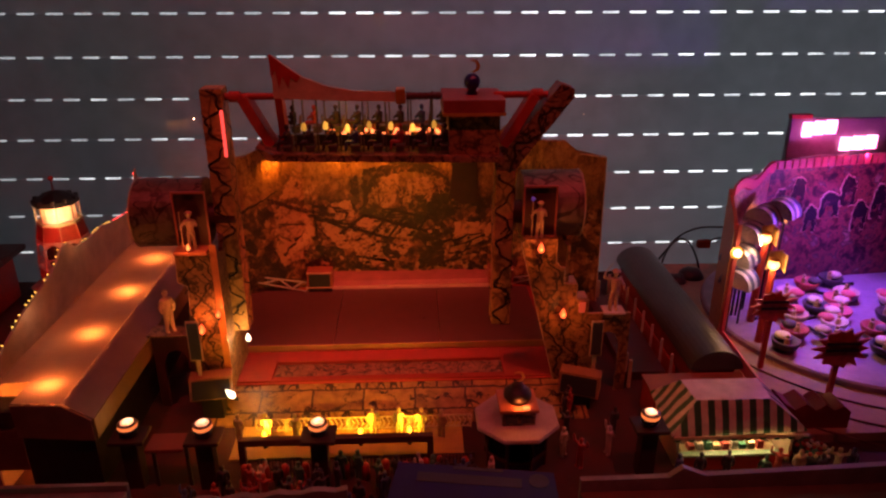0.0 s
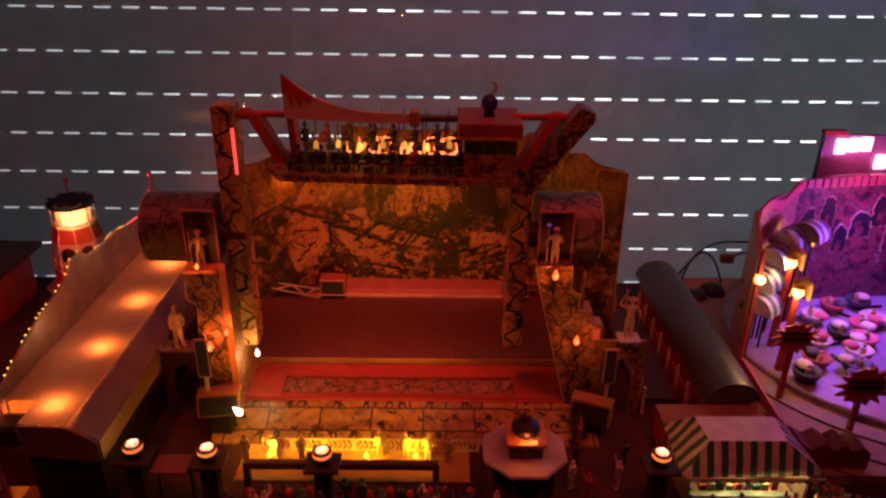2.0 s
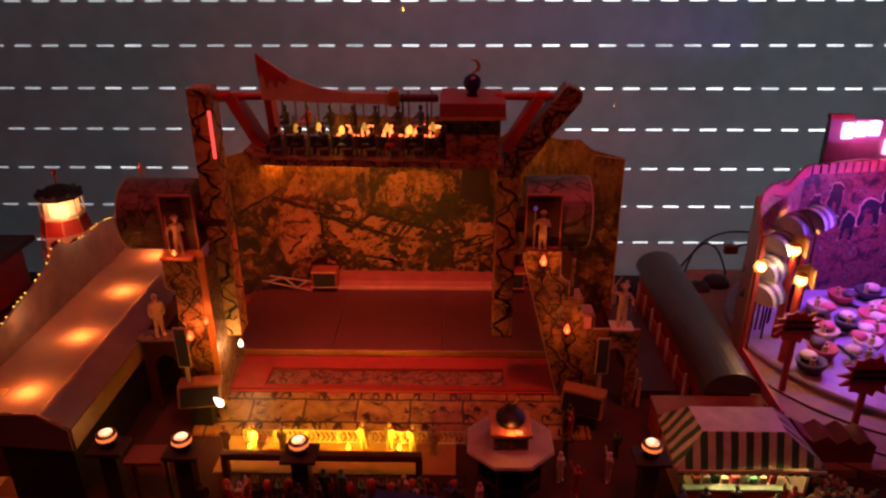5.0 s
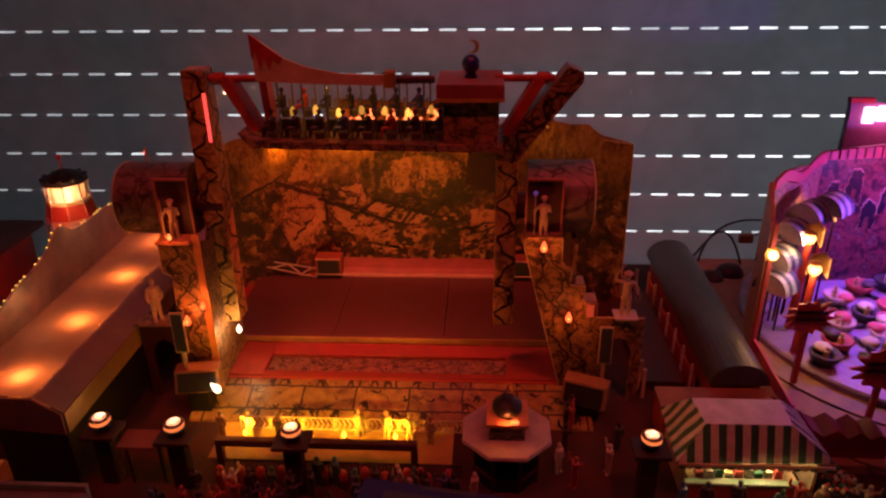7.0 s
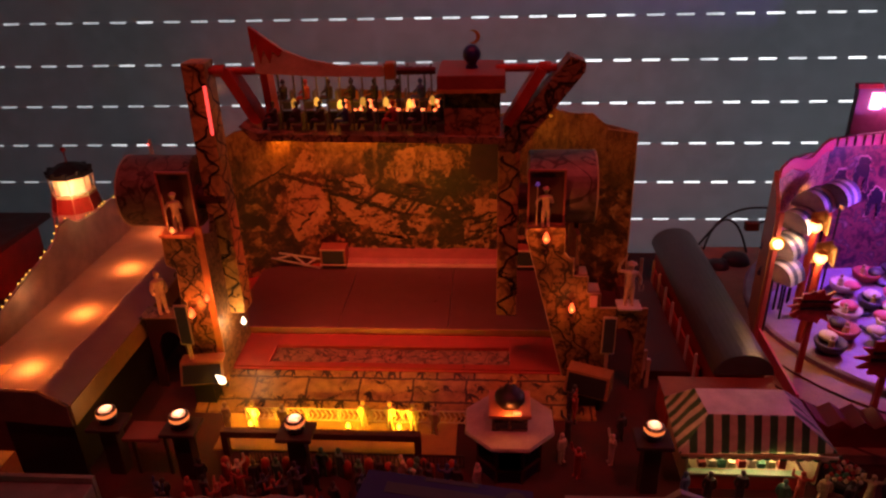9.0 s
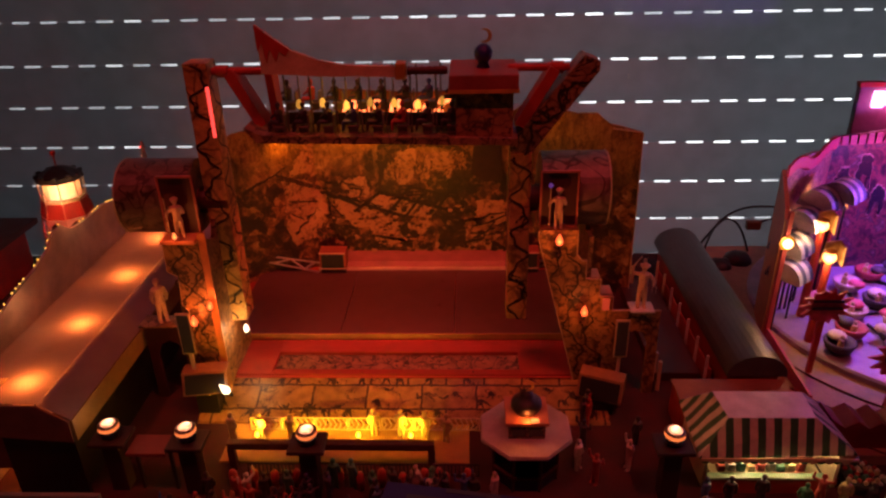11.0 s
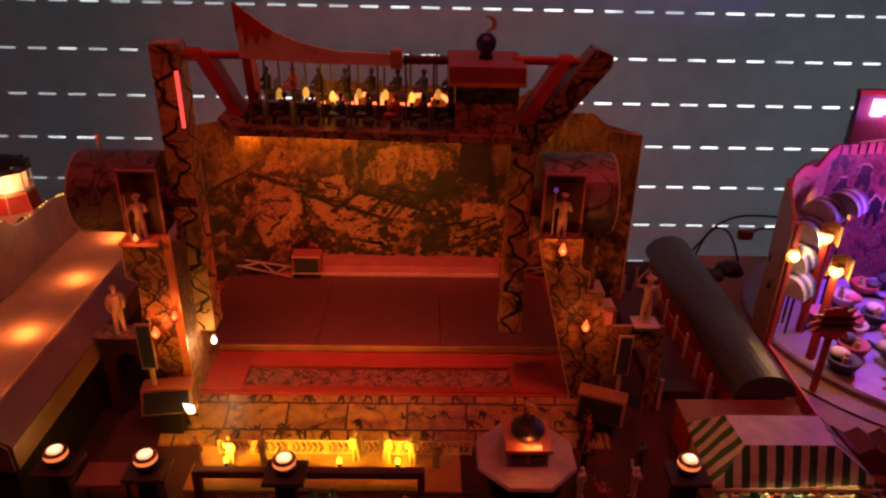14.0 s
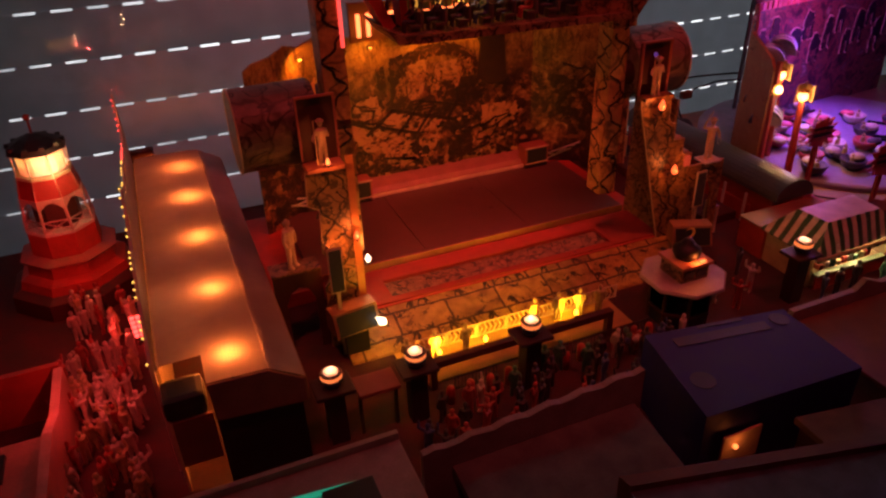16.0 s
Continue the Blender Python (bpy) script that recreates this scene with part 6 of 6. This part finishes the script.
for i in range(13):
    t, z0 = 0.06 + 0.072 * i, 0.097 + 0.016 * math.sin(i * 2.1)
    w, h = blob.uniform(0.006, 0.0095), blob.uniform(0.012, 0.019)
    rot = Matrix.Translation((0.36 + 0.26 * t, 0.673 + 0.027 * t, 0)) @ Matrix.Rotation(math.atan2(0.027, 0.26), 4, "Z")
    shape = [(-w, -h), (-1.05 * w, 0.45 * h), (-0.5 * w, h), (0.45 * w, 0.95 * h), (w, 0.5 * h), (1.15 * w, -h), (0.6 * w, -h), (0.45 * w, -0.1 * h), (-0.4 * w, -0.1 * h), (-0.5 * w, -h)]
    ring = []
    for (ax, az), (bx, bz) in zip(shape, shape[1:] + shape[:1]):
        for k in range(5):
            x, z = ax + (bx - ax) * k / 5, az + (bz - az) * k / 5
            ring.append((x + 0.003 * noise.noise((x * 300, z * 300, i)), z + 0.003 * noise.noise((x * 300, z * 300, i + 40))))
    part("poster_outline", plate(B(), [(x * 1.12, z0 + z * 1.1) for x, z in ring], 0.0006, "y", -0.0007 - 0.00002 * i, rot), EDGE, wallp, "pale outline of a painted shape")
    part("poster_shape", plate(B(), [(x, z0 + z) for x, z in ring], 0.0006, "y", -0.0015 - 0.00002 * i, rot), FIG, wallp, "dark painted shape")
for x0, x1, z0, z1 in ((0.402, 0.412, 0.163, 0.178), (0.414, 0.424, 0.165, 0.179), (0.426, 0.437, 0.166, 0.18), (0.445, 0.456, 0.148, 0.162), (0.458, 0.47, 0.149, 0.163), (0.472, 0.483, 0.15, 0.164)):
    part("lit_bar", box(B(), x0, x1, 0.7025, 0.7058, z0, z1, 0.001), PINKLED, top, "glowing pink bar")
point("sign_light", (0.42, 0.688, 0.165), 0.03, (1, 0.06, 0.28))
point("sign_light", (0.46, 0.68, 0.15), 0.026, (1, 0.06, 0.28))
spot("ride_light", (0.43, 0.66, 0.17), (0.43, 0.61, 0), 1.5, (0.36, 0.12, 1.0), 84, 0.004)
point("ride_light", (0.4, 0.6, 0.125), 0.24, (0.42, 0.12, 1.0))
point("ride_light", (0.44, 0.615, 0.125), 0.13, (1.0, 0.1, 0.4))

AWNING = striped("awning_stripe", (0.3, 0.33, 0.45), (0.02, 0.04, 0.12), 0, 0.011)
for i, (x, y, z) in enumerate(((0.35, 0.622, 0.108), (0.331, 0.617, 0.103), (0.315, 0.605, 0.09), (0.301, 0.59, 0.074), (0.296, 0.574, 0.058))):
    a = thing("awning", "round striped awning half shell at the ride wall", "awning", (x, y, z), 40, group="ride awnings")
    bm = B()
    arc = [(0.015 * math.cos(radians(q)), 0.016 * math.sin(radians(q))) for q in range(0, 181, 15)]
    plate(bm, arc, 0.022, "x", -0.011)
    part("shell", bm, AWNING, a)
    part("leg", cone(B(), (0.012, 0, 0.001), (0.012, 0, -z), 0.001, 0.001, 6), BLACK, a)
    part("leg", cone(B(), (-0.012, 0, 0.001), (-0.012, 0, -z), 0.001, 0.001, 6), BLACK, a)


LANTERN_BULB = glow("lantern_bulb", (1, 0.42, 0.12), 5)
LANTERN_TAN = paint("lantern_tan", (0.4, 0.25, 0.12), 0.5)


def ride_lamp(x, y, z):
    s = thing("ride_lamp", "glowing lantern on a red leaning post", "lamp post", (x, y, 0), group="ride lanterns")
    part("post", cone(B(), (-0.004, -0.006, 0.0), (0, 0, z - 0.006), 0.0038, 0.0028, 10), RED_PAINT, s)
    part("bulb", ball(B(), (0, 0, z), 0.0048, 12), LANTERN_BULB, s, smooth=True)
    part("cap", lathe(B(), [(0.005, 0), (0.0045, 0.001), (0.001, 0.003)], 10, (0, 0, z + 0.0045)), GOLD, s)
    part("socket", cone(B(), (0, 0, z - 0.006), (0, 0, z - 0.003), 0.002, 0.0025, 8), GOLD, s)
    part("lantern_board", plate(B(), [(-0.004, z - 0.007), (0.009, z - 0.004), (0.01, z + 0.012), (-0.002, z + 0.01)], 0.0012, "y", 0.0052), LANTERN_TAN, s, "tan board behind the lamp")
    part("lantern_side", plate(B(), [(-0.004, z - 0.007), (0.006, z - 0.005), (0.006, z + 0.01), (-0.004, z + 0.01)], 0.0012, "x", 0.0085), LANTERN_TAN, s, "tan side board of the lantern")
    point("lantern_light", (x - 0.004, y - 0.006, z), 0.05, WARM)


for p in ((0.313, 0.552, 0.087), (0.323, 0.591, 0.096), (0.349, 0.627, 0.104)):
    ride_lamp(*p)


side_lamp = thing("star_lamp", "glowing star lamp on the ride's edge strip", "lamp", (0.2785, 0.551, 0.099))
part("bulb", ball(B(), (0, 0, 0), 0.0038, 10), BULB_WARM, side_lamp)
part("star", lathe(B(), [(0.0065, 0.0), (0.0065, 0.0006)], 7), GOLD, side_lamp).matrix_basis = pose(0, 0.0015, 0, 90, 0, 0)
point("star_light", (0.2765, 0.545, 0.1), 0.008, WARM)


def star_sign(x, y, z, r):
    s = thing("star_sign", "jagged dark red star sign on a red post", "sign", (x, y, 0), group="star signs")
    out = []
    for i in range(28):
        a = 2 * math.pi * i / 28
        rr = r * (1.0 if i % 2 == 0 else 0.72) * (1 + 0.12 * math.sin(3.7 * i))
        out.append((rr * math.cos(a), z + 0.85 * rr * math.sin(a)))
    part("star", plate(B(), out, 0.002, "y", -0.001), paint("star_red", (0.5, 0.07, 0.08), 0.5, vary=0.5, stain=150), s)
    part("post", box(B(), -0.002, 0.002, 0.001, 0.004, 0, z), RED_PAINT, s)
    for k in range(2):
        part("text_bar", box(B(), -r * 0.6, r * 0.6, -0.0025, -0.001, z - 0.002 + k * 0.006, z + k * 0.006), BLACK, s)
    return s


star_sign(0.296, 0.51, 0.068, 0.018)
star_sign(0.333, 0.468, 0.052, 0.022)
red_box = thing("jagged_box", "dark red box with a jagged top", "box", (0.297, 0.437, 0))
part("body", plate(B(), [(-0.026, 0), (0.026, 0), (0.026, 0.022), (0.02, 0.027), (0.013, 0.0235), (0.006, 0.029), (-0.001, 0.024), (-0.009, 0.03), (-0.017, 0.025), (-0.026, 0.031)], 0.02, "y", -0.01), paint("deep_red", (0.2, 0.02, 0.02), 0.5), red_box)

# ---------------------------------------------------------------- busy lane west of the booth
for i in range(95):
    visitor(rnd.uniform(-0.345, -0.298), 0.34 + 0.27 * rnd.random() ** 1.2, 0, None, rnd.choice(("pale", "red", "sand", "pale", "pale")))
hs = thing("corner_booth", "red booth with a pale rim and open window", "booth")
part("front", plate(B(), [(-0.45, 0.0), (-0.45, 0.05), (-0.4, 0.045), (-0.385, 0.038), (-0.34, 0.038), (-0.34, 0.0)], 0.004, "y", 0.49), RED_PAINT, hs)
part("rim", plate(B(), [(0.36, 0.0), (0.36, 0.045), (0.42, 0.045), (0.445, 0.037), (0.489, 0.037), (0.489, 0.0)], 0.005, "x", -0.343), paint("rose_rim", (0.5, 0.25, 0.2), 0.5), hs)
part("roof", box(B(), -0.45, -0.3435, 0.3, 0.43, 0.03, 0.036, 0.001), paint("rose_roof", (0.35, 0.14, 0.11), 0.6), hs)
part("hatch", box(B(), -0.39, -0.362, 0.4, 0.42, 0.0362, 0.039, 0.0005), BLACK, hs, "dark open hatch")
part("body", box(B(), -0.445, -0.345, 0.305, 0.425, 0, 0.03), RED_PAINT, hs)
for k in range(2):
    ar = thing("led_arrow", "row of red glowing lamps beside the booth", "sign", (-0.299 + 0.004 * k, 0.545, 0), group="red arrows")
    part("post", box(B(), -0.0006, 0.0006, 0, 0.0012, 0, 0.026), BLACK, ar)
    for j in range(5):
        part("lamp", box(B(), -0.0016, 0.0016, -0.0012, -0.0001, 0.008 + j * 0.0038, 0.0105 + j * 0.0038), BULB_RED, ar)
point("arrow_light", (-0.305, 0.538, 0.02), 0.012, RED)
far = thing("red_booth", "dark red booth at the far corner", "booth")
part("body", box(B(), -0.56, -0.42, 0.62, 0.7, 0, 0.05, 0.002), RED_PAINT, far)
part("roof", box(B(), -0.57, -0.41, 0.61, 0.71, 0.05, 0.056, 0.001), DARK_WOOD, far)

for x, y, r in ((0.285, 0.69, 0.012), (0.305, 0.7, 0.014), (0.272, 0.705, 0.009)):
    bm = ball(B(), (0, 0, r * 0.6), r, 14, 0.7)
    for v in bm.verts:
        v.co += Vector((1, 1, 0.6)) * 0.003 * noise.noise(v.co * 160 + Vector((x * 50, 0, 0)))
        v.co.z = max(v.co.z, 0)
    tagged(part("black_sack", bm, BLACK, smooth=True), "crumpled black sack behind the wagon", "sack", "black sacks").matrix_world = pose(x, y, 0)

# loose cables behind the wagon
cab = thing("cable_tangle", "loose black cables with a brown plug", "cable")
for pts in (((0.265, 0.725, 0.0), (0.285, 0.728, 0.03), (0.3, 0.73, 0.045), (0.318, 0.728, 0.03), (0.325, 0.72, 0.0)), ((0.322, 0.718, 0.038), (0.335, 0.72, 0.046), (0.35, 0.722, 0.044), (0.37, 0.72, 0.05), (0.4, 0.7, 0.05)), ((0.28, 0.728, 0.0), (0.284, 0.73, 0.03), (0.306, 0.73, 0.052), (0.336, 0.726, 0.058), (0.4, 0.712, 0.056))):
    cu = bpy.data.curves.new("cable", "CURVE")
    cu.dimensions, cu.bevel_depth, cu.bevel_resolution = "3D", 0.0011, 2
    sp2 = cu.splines.new("NURBS")
    sp2.points.add(len(pts) - 1)
    for p, q in zip(sp2.points, pts):
        p.co = (*q, 1)
    sp2.use_endpoint_u, sp2.order_u = True, 3
    ob = new("wire", cu)
    cu.materials.append(BLACK)
    ob.parent = cab
part("plug", box(B(), 0.316, 0.33, 0.7165, 0.7235, 0.034, 0.043, 0.0015), paint("brown_plug", (0.16, 0.08, 0.03), 0.5), cab)

# ---------------------------------------------------------------- booths seen from behind, in front
GREYWALL = paint("grey_cream", (0.27, 0.24, 0.22), 0.6)
fw = thing("front_booth", "back of a grey booth with a scalloped wall top", "booth")
top_line = [(-0.168, 0.0)] + [(-0.168 + 0.0064 * i, 0.053 + 0.0004 * i + 0.0012 * math.sin(i * 1.9)) for i in range(21)] + [(-0.04, 0.0)]
part("wall", plate(B(), top_line, 0.004, "y", 0.315), GREYWALL, fw)
part("roof", plate(B(), [(0.3145, 0.04), (0.3145, 0.034), (0.235, 0.022), (0.23, 0.024), (0.232, 0.029)], 0.108, "x", -0.153), paint("dim_grey_roof", (0.12, 0.135, 0.12), 0.45, vary=0.4), fw)
part("side_wall", box(B(), -0.15, -0.05, 0.24, 0.314, 0, 0.0215), DARK_WOOD, fw)
fl = thing("low_booth", "grey flat-roofed booth with a green lit edge", "booth")
part("body", box(B(), -0.3, -0.172, 0.25, 0.3395, 0, 0.044, 0.001), GREYWALL, fl)
part("parapet", box(B(), -0.3, -0.172, 0.34, 0.343, 0, 0.0475), GREYWALL, fl)
part("screen", box(B(), -0.218, -0.193, 0.298, 0.318, 0.0442, 0.049, 0.0005), BLACK, fl, "black box on the roof")
part("neon_edge", plate(B(), [(-0.255, 0.3255), (-0.195, 0.3205), (-0.195, 0.3185), (-0.255, 0.3215)], 0.0012, "z", 0.0442), glow("green_neon", (0.03, 0.6, 0.35), 0.35), fl, "green glowing edge")
fb = thing("blue_tent", "dark blue advertising tent with a printed flat roof", "tent")
part("cover", plate(B(), [(-0.012, 0.351), (0.081, 0.337), (0.078, 0.277), (-0.025, 0.282)], 0.05, "z", 0.0), paint("tent_blue", (0.012, 0.012, 0.15), 0.6), fb)
FADED = paint("faded_white", (0.05, 0.05, 0.1), 0.5)
turn = math.atan2(-0.014, 0.093)
for cx, cy, w, h in ((0.03, 0.333, 0.062, 0.008), (0.036, 0.342, 0.03, 0.003)):
    ob = part("text_bar", box(B(), -w / 2, w / 2, -h / 2, h / 2, 0, 0.0003), FADED, fb)
    ob.matrix_basis = pose(cx, cy, 0.05, 0, 0, math.degrees(turn))
ob = part("badge", lathe(B(), [(0.006, 0), (0.006, 0.0003)], 20), FADED, fb)
ob.matrix_basis = pose(0.071, 0.33, 0.05)
ob = part("badge", lathe(B(), [(0.007, 0), (0.007, 0.0003)], 20), FADED, fb)
ob.matrix_basis = pose(-0.008, 0.305, 0.05)
part("serving_panel", box(B(), -0.014, 0.012, 0.2775, 0.279, 0.012, 0.034, 0.0005), CREAM, fb, "pale open serving side")
part("lamp", ball(B(), (-0.006, 0.2765, 0.026), 0.0015, 8), BULB_ORANGE, fb, "small orange lamp")
point("tent_light", (-0.006, 0.272, 0.03), 0.0012, ORANGE)
nb = thing("plank_booth", "flat lavender grey booth roof with a wooden edge", "booth")
part("roof", plate(B(), [(-0.085, 0.262), (0.018, 0.2385), (0.05, 0.231), (0.03, 0.16), (-0.105, 0.19)], 0.006, "z", 0.0385), paint("lavender_roof", (0.16, 0.14, 0.21), 0.5, vary=0.4), nb)
part("edge_board", plate(B(), [(-0.087, 0.2695), (0.051, 0.2375), (0.05, 0.2315), (-0.0855, 0.2625)], 0.048, "z", 0.0), paint("brown_edge", (0.17, 0.1, 0.055), 0.6), nb)
part("body", plate(B(), [(-0.083, 0.26), (0.046, 0.23), (0.028, 0.165), (-0.1, 0.194)], 0.0384, "z", 0.0), DARK_WOOD, nb)
tb = thing("tan_booth", "small booth with a flat tan board roof", "booth")
part("roof", plate(B(), [(0.024, 0.2695), (0.095, 0.258), (0.085, 0.236), (0.053, 0.2405), (0.023, 0.2475)], 0.004, "z", 0.037), paint("tan_board", (0.18, 0.12, 0.07), 0.6, vary=0.4), tb)
part("body", plate(B(), [(0.027, 0.267), (0.091, 0.256), (0.083, 0.239), (0.053, 0.243), (0.026, 0.2495)], 0.0368, "z", 0.0), DARK_WOOD, tb)
fr = thing("wall_booth", "plain grey booth back wall with a small gable", "booth")
part("wall", plate(B(), [(0.1, 0.0), (0.1, 0.038), (0.155, 0.0385), (0.163, 0.0455), (0.178, 0.039), (0.24, 0.041), (0.3, 0.043), (0.34, 0.045), (0.34, 0.0)], 0.004, "y", 0.343), GREYWALL, fr)
part("roof", box(B(), 0.1, 0.34, 0.25, 0.3425, 0.026, 0.03, 0.0008), paint("brown_roof", (0.17, 0.1, 0.055), 0.6), fr)
part("body", box(B(), 0.105, 0.335, 0.256, 0.342, 0, 0.026), GREYWALL, fr)
